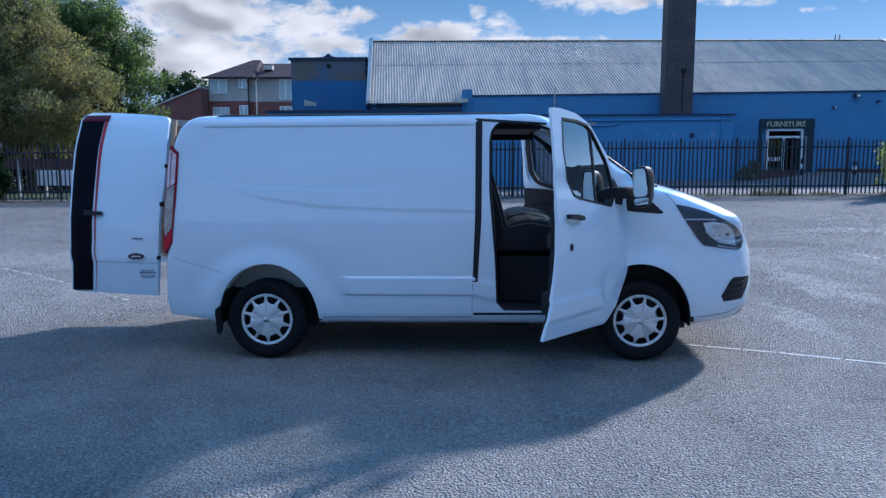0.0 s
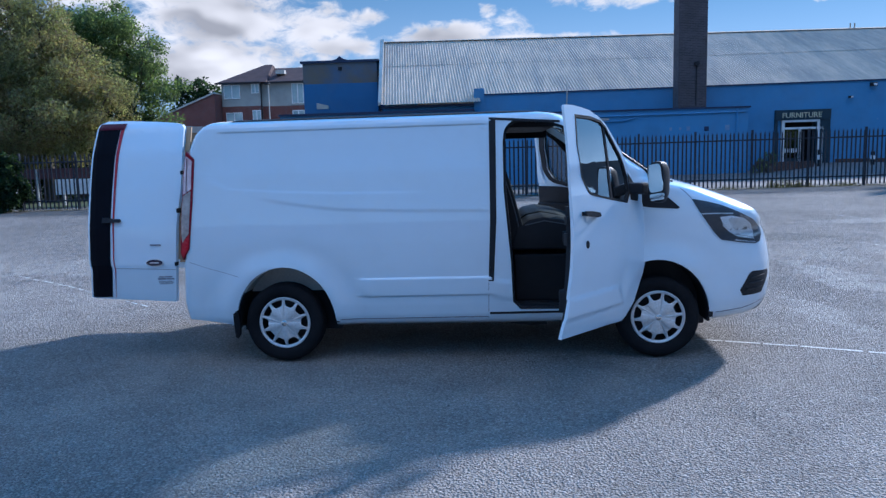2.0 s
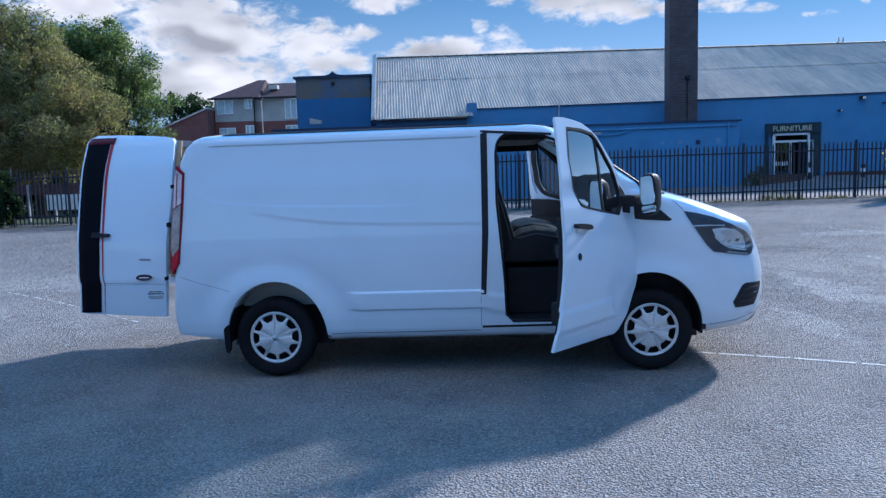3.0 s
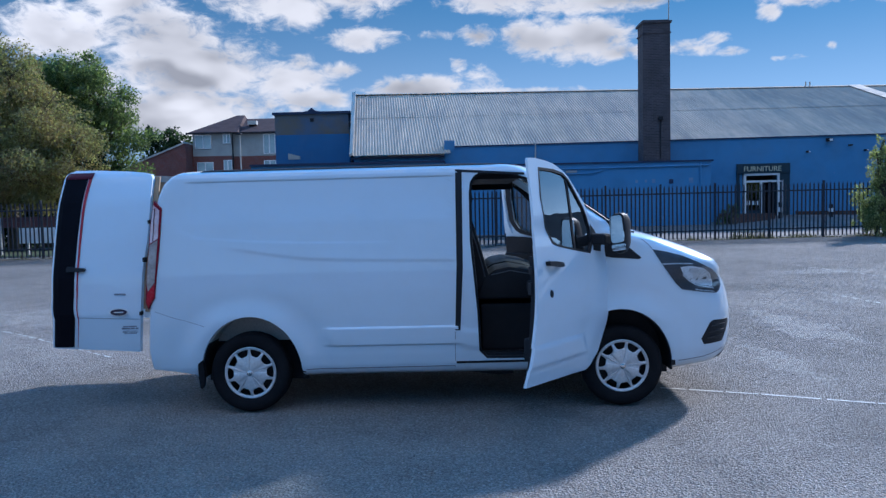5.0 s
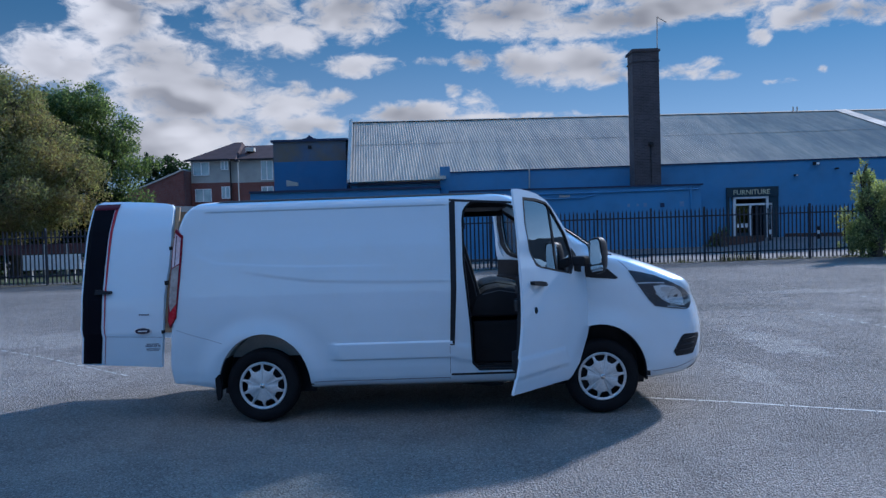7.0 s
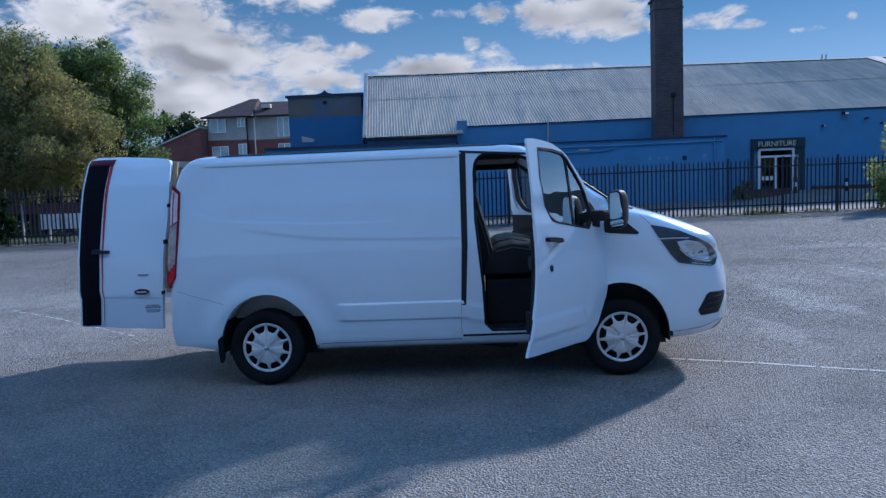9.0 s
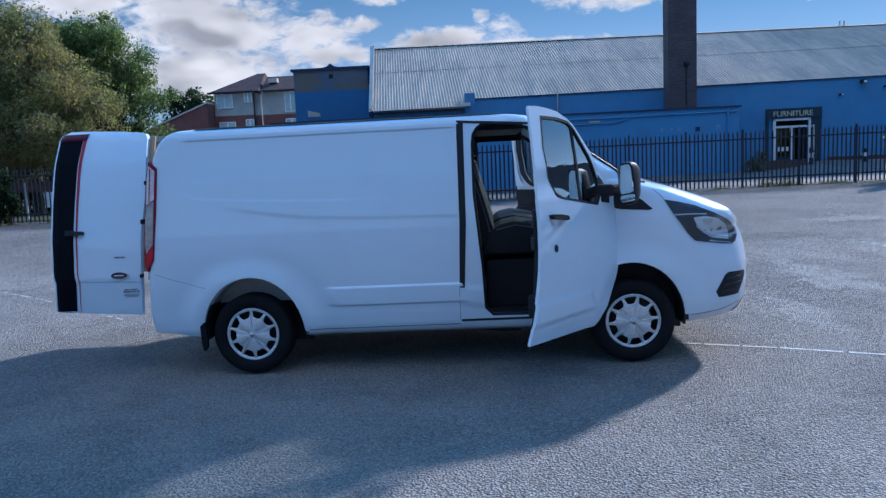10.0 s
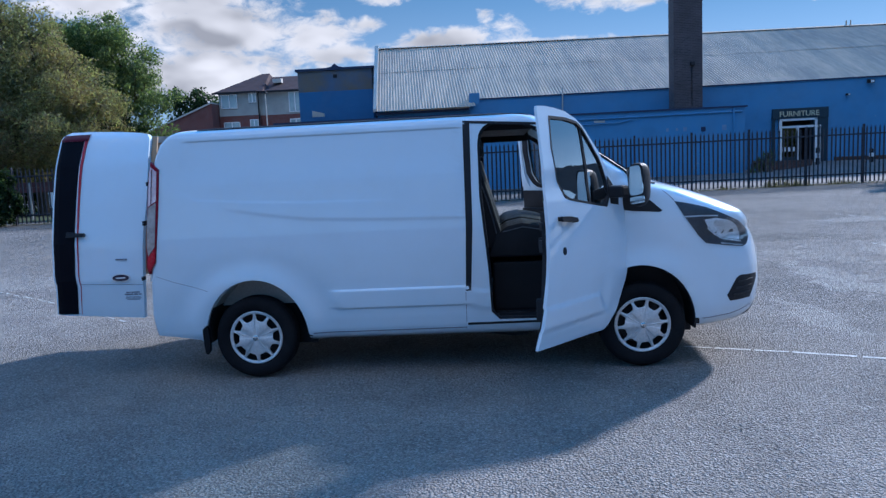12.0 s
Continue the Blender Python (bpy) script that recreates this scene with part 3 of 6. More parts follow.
def solid_difference(base, cutters, mats):
    """Cuts solids out of a solid and gives the mesh that is left."""
    def link(bm, name):
        me = bpy.data.meshes.new(name)
        bm.to_mesh(me)
        bm.free()
        return new(name, me)
    ob = link(base, "base_solid")
    for m in mats:
        ob.data.materials.append(M[m])
    cut = [link(c, "cut_solid") for c in cutters]
    for c in cut:
        mod = ob.modifiers.new("cut", "BOOLEAN")
        mod.operation, mod.solver, mod.object = "DIFFERENCE", "EXACT", c
    graph = bpy.context.evaluated_depsgraph_get()
    mesh = bpy.data.meshes.new_from_object(ob.evaluated_get(graph))
    for o in (ob, *cut):
        old = o.data
        bpy.data.objects.remove(o)
        bpy.data.meshes.remove(old)
    return mesh


def ground_z(x, y):
    """The car park rises a little towards the building."""
    return 0.0053 * (x - 1.4) + 0.0057 * (y + 0.9)


# ---------------------------------------------------------------- ground and setting


def ground_sheet(name, poly, mat, lift=0.0):
    bm = bmesh.new()
    vs = [bm.verts.new((x, y, ground_z(x, y) + lift)) for x, y in poly]
    bm.faces.new(vs)
    return part(name, bm, mat)


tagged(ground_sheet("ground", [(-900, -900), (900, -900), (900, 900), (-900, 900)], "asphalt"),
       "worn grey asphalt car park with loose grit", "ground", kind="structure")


def marking(points, width, label, name="road_marking", mat="line_paint", seed=4, worn=1.0, category="road marking"):
    """A line of worn paint: broken strips a few millimetres proud of the ground."""
    rng = random.Random(seed)
    bm = bmesh.new()
    for (ax, ay), (bx, by) in zip(points, points[1:]):
        a, b = Vector((ax, ay, 0)), Vector((bx, by, 0))
        d = (b - a).normalized()
        n = Vector((-d.y, d.x, 0))
        run, at = (b - a).length, 0.0
        while at < run:
            step = min(rng.uniform(0.15, 0.5), run - at)
            w0, w1 = width * rng.uniform(0.75, 1.0), width * rng.uniform(0.75, 1.0)
            drift = n * rng.uniform(-0.4, 0.4) * width * (worn - 1.0)
            p, q = a + d * at + drift, a + d * (at + step * rng.uniform(0.9, 1.0) / worn) + drift
            quad = [p - n * w0 / 2, q - n * w1 / 2, q + n * w1 / 2, p + n * w0 / 2]
            top = [bm.verts.new((v.x, v.y, ground_z(v.x, v.y) + 0.004)) for v in quad]
            bm.faces.new(top)
            at += step
    ob = part(name, bm, mat)
    return tagged(ob, label, category, kind="structure")


marking([(3.36, -0.40), (4.11, -0.66), (4.70, -0.91), (7.2, -1.95)], 0.042, "worn white parking line on the asphalt")
marking([(-5.4, 3.75), (-4.19, 2.89), (-3.49, 2.34), (-2.2, 1.3)], 0.03, "faded white parking line on the asphalt", worn=1.5)

marking([(9.1, 9.9), (9.27, 9.03), (9.51, 8.1), (9.6, 6.57), (9.75, 4.6), (9.9, 2.6)], 0.05, "faded white bay line, almost worn away", seed=6, worn=1.7)
marking([(7.55, 5.18), (7.68, 4.25), (7.78, 3.43), (7.9, 2.0), (8.0, 0.8)], 0.05, "faded white bay line, almost worn away", seed=8, worn=1.9)
marking([(5.40, 4.9), (5.47, 4.18), (5.54, 3.77), (5.58, 3.29)], 0.022, "dark tarred crack in the asphalt", "crack", "crack", 3, 1.1, "crack")
marking([(5.78, 1.5), (5.82, 1.1), (5.86, 0.81), (5.87, 0.49), (5.9, 0.0)], 0.022, "dark tarred crack in the asphalt", "crack", "crack", 5, 1.1, "crack")
marking([(9.32, 9.0), (9.56, 8.1), (9.65, 6.57)], 0.02, "dark tarred crack in the asphalt", "crack", "crack", 7, 1.1, "crack")



def paving_z(x, y):
    """The forecourt climbs from the fence to the shop door."""
    t = min(max((y - 21.6) / 8.0, 0.0), 1.0)
    u = min(max((x - 15.4) / 1.9, 0.0), 1.0)
    return ground_z(x, y) + 0.006 + (0.25 + 0.30 * u) * t * t * (3 - 2 * t)


def forecourt():
    bm = bmesh.new()
    xs, ys = [5.0 + 1.0 * i for i in range(21)], [21.6 + 0.7 * i for i in range(14)]
    net = [[bm.verts.new((x, y, paving_z(x, y))) for x in xs] for y in ys]
    for j in range(len(ys) - 1):
        for i in range(len(xs) - 1):
            bm.faces.new((net[j][i], net[j][i + 1], net[j + 1][i + 1], net[j + 1][i]))
    tagged(part("pavement", bm, "paving", smooth=True), "pale concrete paving before the furniture shop", "paving", kind="structure")


forecourt()
tagged(ground_sheet("verge", [(-26.0, 19.3), (-6.0, 20.6), (-8.0, 34.0), (-30.0, 32.0)], "grass", 0.006),
       "rough grass verge behind the steel fence", "grass", kind="structure")


def loose_stones():
    """Small stones that lie about on the asphalt."""
    rng = np.random.default_rng(12)
    verts, faces = [], []
    shape = [(1, 0, 0), (0, 1, 0), (-1, 0, 0), (0, -1, 0), (0, 0, 0.8), (0, 0, -0.4)]
    tris = [(0, 1, 4), (1, 2, 4), (2, 3, 4), (3, 0, 4), (1, 0, 5), (2, 1, 5), (3, 2, 5), (0, 3, 5)]
    for n in range(420):
        x, y = rng.uniform(-4.5, 8.0), rng.uniform(-5.2, 3.0)
        r, a = rng.uniform(0.004, 0.010), rng.uniform(0, 3.1)
        c, q = math.cos(a), math.sin(a)
        z = ground_z(x, y)
        for u, v, w in shape:
            u, v = u * r * rng.uniform(0.7, 1.3), v * r * rng.uniform(0.5, 1.1)
            verts.append((x + c * u - q * v, y + q * u + c * v, z + 0.001 + (w * 0.8 + 0.3) * r))
        faces += [tuple(6 * n + k for k in t) for t in tris]
    me = bpy.data.meshes.new("loose_stones")
    me.from_pydata(verts, [], faces)
    tagged(part_mesh("loose_stones", me, "stone"), "small dark loose stones scattered on the asphalt", "stones", kind="stuff")


loose_stones()
# plain walls added out of view: these two shape what mirror and window reflect
tagged(part("wall_west", box((-34.3, -42.0, -0.6), (-34.0, 6.0, 3.4)), "concrete"), "plain pale wall added out of view, for the mirror to reflect", "wall", kind="structure")
tagged(part("wall_east", box((40.0, -42.0, -0.6), (40.3, 27.0, 5.0)), "grey_brick"), "plain grey brick wall added out of view, as the window's reflected skyline", "wall", kind="structure")
# plain unseen wall that closes the car park behind the camera
tagged(part("wall_south", box((-40, -42.3, -0.6), (45, -42.0, 3.2)), "low_brick"), "brown brick boundary wall of the car park", "wall", kind="structure")

# ---------------------------------------------------------------- the van
VAN_TILT = Matrix.Translation((0, 0, ground_z(0, 0) + 0.002)) @ Euler((0, -0.0053, 0)).to_matrix().to_4x4()
van = empty("panel_van", "white short-wheelbase panel van with doors standing open on the asphalt", "van")
van.matrix_world = VAN_TILT
WHEELBASE, AXLE, HINGE_X, HINGE_Y = 2.933, 0.314, 2.80, 0.945

Z_W = ([0.26, 0.28, 0.31, 0.36, 0.45, 0.6, 0.75, 0.95, 1.1, 1.18, 1.3, 1.5, 1.7, 1.8, 1.86, 1.89, 1.91, 1.9181, 1.9267, 1.9379, 1.9472, 1.9546],
       [0.80, 0.86, 0.92, 0.945, 0.960, 0.970, 0.978, 0.980, 0.972, 0.9655, 0.955, 0.936, 0.910, 0.895, 0.885, 0.872, 0.845, 0.79, 0.71, 0.56, 0.38, 0.20])
Z_F = ([0.26, 0.29, 0.33, 0.42, 0.55, 0.7, 0.82, 0.92, 0.98, 1.05, 1.11, 1.16, 1.2, 1.24, 1.28, 1.32, 1.36, 1.4, 1.5, 1.6, 1.7, 1.8, 1.88, 1.91, 1.9286, 1.9379, 1.9472, 1.9546],
       [3.80, 3.87, 3.92, 3.958, 3.972, 3.968, 3.948, 3.918, 3.888, 3.835, 3.765, 3.67, 3.58, 3.48, 3.37, 3.26, 3.14, 3.06, 2.90, 2.75, 2.60, 2.45, 2.31, 2.22, 2.08, 1.94, 1.70, 1.30])
Z_R = ([0.26, 0.3, 0.36, 0.5, 0.62, 0.85, 1.2, 1.64, 1.72, 1.82, 1.88, 1.91, 1.9212, 1.9286, 1.9379, 1.9472, 1.9546],
       [-0.80, -0.835, -0.862, -0.88, -0.872, -0.852, -0.832, -0.79, -0.772, -0.73, -0.67, -0.61, -0.57, -0.54, -0.49, -0.42, -0.30])
Z_A = ([0.26, 0.9, 1.10, 1.25, 1.36, 1.45, 1.9, 1.955], [0.75, 0.75, 0.72, 0.60, 0.42, 0.27, 0.20, 0.20])


def smooth_step(t):
    t = min(max(t, 0.0), 1.0)
    return t * t * (3 - 2 * t)


def pressing(x, z, flare=1.0):
    """The pressed shapes of the side: upper panel, lower rib, wheel-arch flares."""
    inside = smooth_step((z - 1.45) / 0.25) * smooth_step((1.838 - z) / 0.014) * smooth_step((x + 0.46) / 0.03) * smooth_step((1.628 - x) / 0.012)
    d = -0.011 * inside
    upper = np.interp(x, [-0.584, -0.528, -0.372, 0.033, 0.482, 0.928], [1.534, 1.469, 1.40, 1.368, 1.347, 1.34])
    d += 0.0045 * smooth_step((upper - z) / 0.018) * math.exp(-max(upper - z, 0.0) / 0.10) * smooth_step((1.3 - x) / 0.6) * smooth_step((x + 0.62) / 0.06)
    crease = np.interp(x, [-0.194, 0.119, 0.477, 1.01, 1.625, 2.8], [1.308, 1.25, 1.198, 1.175, 1.161, 1.12])
    d += 0.0065 * smooth_step((z - crease) / 0.028) * math.exp(-max(z - crease, 0.0) / 0.09) * smooth_step((x + 0.25) / 0.4) * smooth_step((1.640 - x) / 0.01)
    slant = 0.35 * abs(z - 0.59)
    zr = z + 0.04 * smooth_step((x - 1.66) / 0.05)
    d += (0.017 - 0.007 * smooth_step((x - 1.66) / 0.05)) * smooth_step((zr - 0.515) / 0.018) * smooth_step((0.672 - zr) / 0.014) * smooth_step((x - 0.60 - slant) / 0.06) * smooth_step((2.46 + 0.5 * (0.6 - z) - x) / 0.05)
    for cx in (0.0, WHEELBASE):
        r = math.hypot(x - cx, z - AXLE)
        d += flare * 0.019 * math.exp(-((r - 0.45) / 0.07) ** 2) - flare * 0.006 * math.exp(-((r - 0.62) / 0.06) ** 2)
    return d


def corner(z):
    """How square the nose is at a height, seen from above."""
    return float(np.interp(z, [0.98, 1.13, 1.30, 1.39], [2.5, 4.6, 4.6, 2.4]))


def outline(z, inset=0.0):
    """Half widths and ends of the body at a height."""
    return (np.interp(z, *Z_W) - inset, np.interp(z, *Z_F) - inset * 1.3, np.interp(z, *Z_R) + inset, np.interp(z, *Z_A))


def side_y(x, z, out=0.0, flare=1.0):
    """The y of the camera-side skin at (x, z), pushed out by some metres."""
    w, xf, xr, a = outline(z)
    w += pressing(x, z, flare)
    if x > xf - a:
        v = min((x - (xf - a)) / a, 0.995)
        w *= (1 - v ** corner(z)) ** (1 / corner(z))
    elif x < xr + 0.12:
        v = min((xr + 0.12 - x) / 0.12, 0.985)
        w *= 1 - 0.12 * (1 - (1 - v ** 2.2) ** (1 / 2.2))
    return -(w + out)


def door_y(x, z, out=0.0):
    """The skin of a front door: flat towards the pillar, leaning in a little at the top."""
    w = np.interp(z, [0.3, 1.30, 1.50, 1.70, 1.92], [0.0, 0.0, 0.937, 0.912, 0.878])
    return -(w + out) if z > 1.5 else -((-side_y(min(x, 2.4), z, 0.0, 0.3) * (1.5 - z) / 0.2 + 0.937 * (z - 1.3) / 0.2) + out if z > 1.3 else -side_y(x, z, 0.0, 0.3) + out)


def shell(levels, inset=0.0, sides=96, ends=16, shaped=True):
    bm = bmesh.new()
    rings = []
    for z in levels:
        w, xf, xr, a = outline(z, inset)
        half = []
        for i in range(ends):
            t = 0.5 * math.pi * i / ends
            v, u = math.cos(t), math.sin(t)
            half.append((xr + 0.12 - 0.12 * (v ** (2 / 2.2) if v > 0 else 0), w * (0.88 * (u ** 0.55) + 0.12 * u ** 3) if i else 0.0, z))
        x0, x1 = xr + 0.12, xf - a
        for i in range(sides + 1):
            x = x0 + (x1 - x0) * i / sides
            half.append((x, w + (pressing(x, z) if shaped else 0.0), z))
        for i in range(1, ends + 1):
            t = 0.5 * math.pi * i / ends
            u, v = max(math.cos(t), 0.0), math.sin(t)
            x = x1 + a * v ** (2 / corner(z))
            y = w * u ** (2 / corner(z)) if i < ends else 0.0
            half.append((x, y + (pressing(x, z) * u if shaped and i < ends else 0.0), z))
        ring = half + [(x, -y, z) for x, y, z in half[-2:0:-1]]
        rings.append([bm.verts.new(p) for p in ring])
    n = len(rings[0])
    for p, q in zip(rings, rings[1:]):
        for j in range(n):
            bm.faces.new((p[j], p[(j + 1) % n], q[(j + 1) % n], q[j]))
    bm.faces.new(rings[0][::-1])
    bm.faces.new(rings[-1])
    bmesh.ops.recalc_face_normals(bm, faces=bm.faces[:])
    return bm


DOOR_HOLE = [(1.776, 1.770), (1.766, 1.70), (1.765, 1.32), (1.79, 1.02), (1.81, 0.77), (1.82, 0.46), (1.88, 0.395), (2.52, 0.395), (2.66, 0.55), (2.74, 0.78),
             (2.75, 1.15), (2.66, 1.32), (2.50, 1.52), (2.32, 1.72), (2.22, 1.80), (2.10, 1.845), (1.95, 1.858), (1.88, 1.856), (1.845, 1.847), (1.815, 1.829), (1.793, 1.803)]


def arch(cx, r, n=22, low=0.0):
    return [(cx + r * math.cos(math.pi * i / n), AXLE + 0.005 + 1.13 * r * math.sin(math.pi * i / n)) for i in range(n + 1)] + [(cx - r, low), (cx + r, low)]


ARCH_X = {0.0: 0.025, WHEELBASE: 2.914}
levels = sorted({round(z, 4) for z in list(np.arange(0.272, 0.70, 0.018)) + [0.655, 0.663, 0.671, 0.515, 0.523, 0.531, 1.824, 1.830, 1.837, 1.842] + list(np.arange(0.70, 1.10, 0.03)) + list(np.arange(1.10, 1.55, 0.0085))
                 + list(np.arange(1.56, 1.80, 0.03)) + list(np.arange(1.80, 1.95, 0.0075)) + [1.9546]})
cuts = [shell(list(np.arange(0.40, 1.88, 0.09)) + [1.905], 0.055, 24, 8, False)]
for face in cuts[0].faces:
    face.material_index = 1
for side in (-1, 1):
    for cx in (0.0, WHEELBASE):
        cuts.append(prism(arch(ARCH_X[cx], 0.400, low=0.1), side * 0.62, side * 1.2))
cuts.append(prism(DOOR_HOLE, -1.3, 1.3))
cuts.append(prism([(-1.3, 0.1), (-0.43, 0.1), (-0.43, 0.312), (-0.80, 0.365), (-1.3, 0.385)], -1.4, 1.4))
cuts.append(prism([(3.40, 0.1), (4.3, 0.1), (4.3, 0.56), (3.93, 0.41), (3.87, 0.362), (3.74, 0.318), (3.58, 0.292), (3.40, 0.282)], -1.4, 1.4))
cuts.append(prism([(-0.875, 1.385), (0.875, 1.385), (0.80, 1.85), (-0.80, 1.85)], 2.12, 4.2, "x"))
cuts.append(prism([(-0.76, 0.56), (0.76, 0.56), (0.70, 1.84), (-0.70, 1.84)], -1.4, -0.55, "x"))
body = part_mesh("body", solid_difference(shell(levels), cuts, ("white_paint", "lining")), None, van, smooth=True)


def on_side(poly, out=0.004, thick=0.006, cell=0.06):
    return sheet(poly, lambda x, z: side_y(x, z, out), thick, cell)


def mirrored(bm):
    for v in bm.verts:
        v.co.y = -v.co.y
    bmesh.ops.reverse_faces(bm, faces=bm.faces[:])
    return bm


# floor pan, bulkhead and wheel wells close the shell from within
part("floor_pan", box((-0.35, -0.60, 0.25), (3.25, 0.60, 0.30)), "plastic", van, "dark underbody")
part("bulkhead", box((1.66, -0.87, 0.42), (1.70, 0.87, 1.88)), "plastic", van)
for cx in (0.0, WHEELBASE):
    for s in (-1, 1):
        def crescent(a0, a1):
            t = [radians(a0 + (a1 - a0) * i / 16) for i in range(17)]
            ring = [(ARCH_X[cx] + 0.425 * math.cos(a), AXLE + 0.48 * math.sin(a)) for a in t] + [(ARCH_X[cx] + 0.393 * math.cos(a), AXLE + 0.447 * math.sin(a)) for a in t[::-1]]
            return prism(ring, s * 0.60, s * 0.945)
        upper = "liner" if cx == 0.0 else "plastic"
        well = part("wheel_well", join(crescent(0, 34), crescent(146, 180), box((ARCH_X[cx] - 0.41, min(s * 0.60, s * 0.91), 0.275), (ARCH_X[cx] - 0.392, max(s * 0.60, s * 0.91), AXLE + 0.01)),
                                       box((ARCH_X[cx] + 0.392, min(s * 0.60, s * 0.91), 0.275), (ARCH_X[cx] + 0.41, max(s * 0.60, s * 0.91), AXLE + 0.01)),
                                       box((cx - 0.415, min(s * 0.64, s * 0.66), 0.2), (cx + 0.415, max(s * 0.64, s * 0.66), 0.76))), "plastic", van, "black wheel-arch lining")
        part("arch_liner", crescent(34, 146), upper, well, "grey felt arch liner" if cx == 0.0 else "black plastic arch liner")
        if cx == 0.0:
            rise = [(ARCH_X[cx] + 0.40 * math.cos(radians(a)), AXLE + 0.452 * math.sin(radians(a))) for a in range(30, 151, 8)]
            part("arch_panel", prism(rise, s * 0.70, s * 0.735), "liner", well)


# wheels: tyre, steel rim behind and a moulded cover with ten windows
def make_wheel(name, centre, s, phase):
    hub = part(name, lathe([(0.0, 0.06), (0.17, 0.06), (0.19, 0.0), (0.205, -0.06), (0.205, 0.14), (0.16, 0.14), (0.0, 0.14)], 40), "dark_steel", van, smooth=True)
    hub.location = centre
    hub.rotation_euler = (0, 0, 0 if s < 0 else math.pi)
    R = AXLE + 0.001
    prof = [(0.200, -0.055), (0.213, -0.075), (0.235, -0.088), (0.262, -0.094), (0.285, -0.090), (0.303, -0.078), (R - 0.004, -0.062), (R, -0.05)]
    for g in (-0.038, -0.013, 0.013, 0.038):
        prof += [(R, g - 0.006), (R - 0.007, g - 0.004), (R - 0.007, g + 0.004), (R, g + 0.006)]
    prof += [(R, 0.05), (R - 0.004, 0.062), (0.303, 0.078), (0.285, 0.09), (0.262, 0.094), (0.235, 0.088), (0.213, 0.075), (0.200, 0.06)]
    part("tyre", lathe(prof, 72), "rubber", hub, smooth=True)
    # cover: a polar net of ten cells, whose middle columns open into windows with rounded corners
    bm = bmesh.new()
    radii = [0.0, 0.024, 0.026, 0.045, 0.075, 0.100, 0.118, 0.128, 0.1315, 0.134, 0.138, 0.145, 0.155, 0.166, 0.174, 0.179, 0.182, 0.1845, 0.190, 0.199, 0.206, 0.2085]
    dome = np.interp(radii, [0, 0.024, 0.026, 0.05, 0.13, 0.188, 0.197, 0.206, 0.2085], [-0.092, -0.092, -0.086, -0.086, -0.078, -0.066, -0.073, -0.070, -0.060])
    sub = [-1.0, -0.6, -0.2, 0.2, 0.6, 1.0]
    rings = []
    for r, d in zip(radii, dome):
        half = np.interp(r, [0.130, 0.134, 0.138, 0.145, 0.158, 0.170, 0.179, 0.182, 0.1845], [0.15, 0.24, 0.30, 0.345, 0.38, 0.405, 0.41, 0.385, 0.32])
        row = []
        for cell in range(10):
            cols = [-0.5, -0.47, -0.44, -0.5 * (0.44 + half)] + [half * q for q in sub] + [0.5 * (0.44 + half), 0.44, 0.47]
            for c in cols:
                a = 2 * math.pi * (cell + 0.5 + c) / 10 + phase
                lift = 0.0
                if 0.03 < r < 0.19:
                    edge = 0.5 - abs(c)
                    five = (cell % 2 == 0 and c < 0) or (cell % 2 == 1 and c > 0)
                    fade = smooth_step((r - 0.03) / 0.03) * smooth_step((0.19 - r) / 0.03)
                    lift = fade * ((-0.006 + 0.010 * smooth_step(edge / 0.045)) if five else 0.0) - 0.007 * fade * smooth_step(1 - abs((cell % 2 + 0.5 + c) / 2 - 0.5) * 2)
                    if 0.130 < r < 0.1846 and abs(abs(c) - half) < 1e-6:
                        lift += 0.004
                row.append(bm.verts.new((r * math.cos(a), d + lift, r * math.sin(a))))
        rings.append(row)
    n = len(rings[0])
    for k in range(len(radii) - 1):
        for i in range(n):
            if 0.130 < 0.5 * (radii[k] + radii[k + 1]) < 0.1846 and 4 <= i % 13 <= 8:
                continue
            bm.faces.new((rings[k][i], rings[k][(i + 1) % n], rings[k + 1][(i + 1) % n], rings[k + 1][i]))
    bmesh.ops.remove_doubles(bm, verts=bm.verts[:], dist=1e-5)
    loose = [v for v in bm.verts if not v.link_faces]
    bmesh.ops.delete(bm, geom=loose, context="VERTS")
    made = bmesh.ops.extrude_face_region(bm, geom=bm.faces[:])
    for v in made["geom"]:
        if isinstance(v, bmesh.types.BMVert):
            v.co.y += 0.010
    part("wheel_cover", bm, "silver", hub, "silver plastic wheel trim with ten windows", smooth=True)
    part("cap", lathe([(0.0, -0.096), (0.017, -0.0955), (0.021, -0.093), (0.021, -0.085)], 24), "chrome", hub, smooth=True)
    return hub


make_wheel("wheel", (0, -0.855, AXLE), -1, 0.35)
make_wheel("wheel", (WHEELBASE, -0.855, AXLE), -1, 0.1)
make_wheel("wheel", (0, 0.855, AXLE), 1, 0.2)
make_wheel("wheel", (WHEELBASE, 0.855, AXLE), 1, 0.0)

# trims on the camera side
part("pillar_strip", on_side([(1.663, 1.880), (1.66, 1.45), (1.657, 1.11), (1.636, 0.63), (1.676, 0.63), (1.706, 1.11), (1.710, 1.45), (1.714, 1.856), (2.20, 1.822), (2.20, 1.840)], 0.003, 0.006), "plastic", van, "black rubber strip along the door pillar")
def opening_seal(s):
    """Black rubber that runs round a door opening."""
    cx, cz = 2.15, 1.15
    ring = []
    for x, z in DOOR_HOLE + DOOR_HOLE[:1]:
        k = math.hypot(x - cx, z - cz)
        x, z = x - (x - cx) / k * 0.006, z - (z - cz) / k * 0.006
        ring.append((x, s * (-side_y(x, z) - 0.035), z))
    return tube(ring, 0.016, 7)


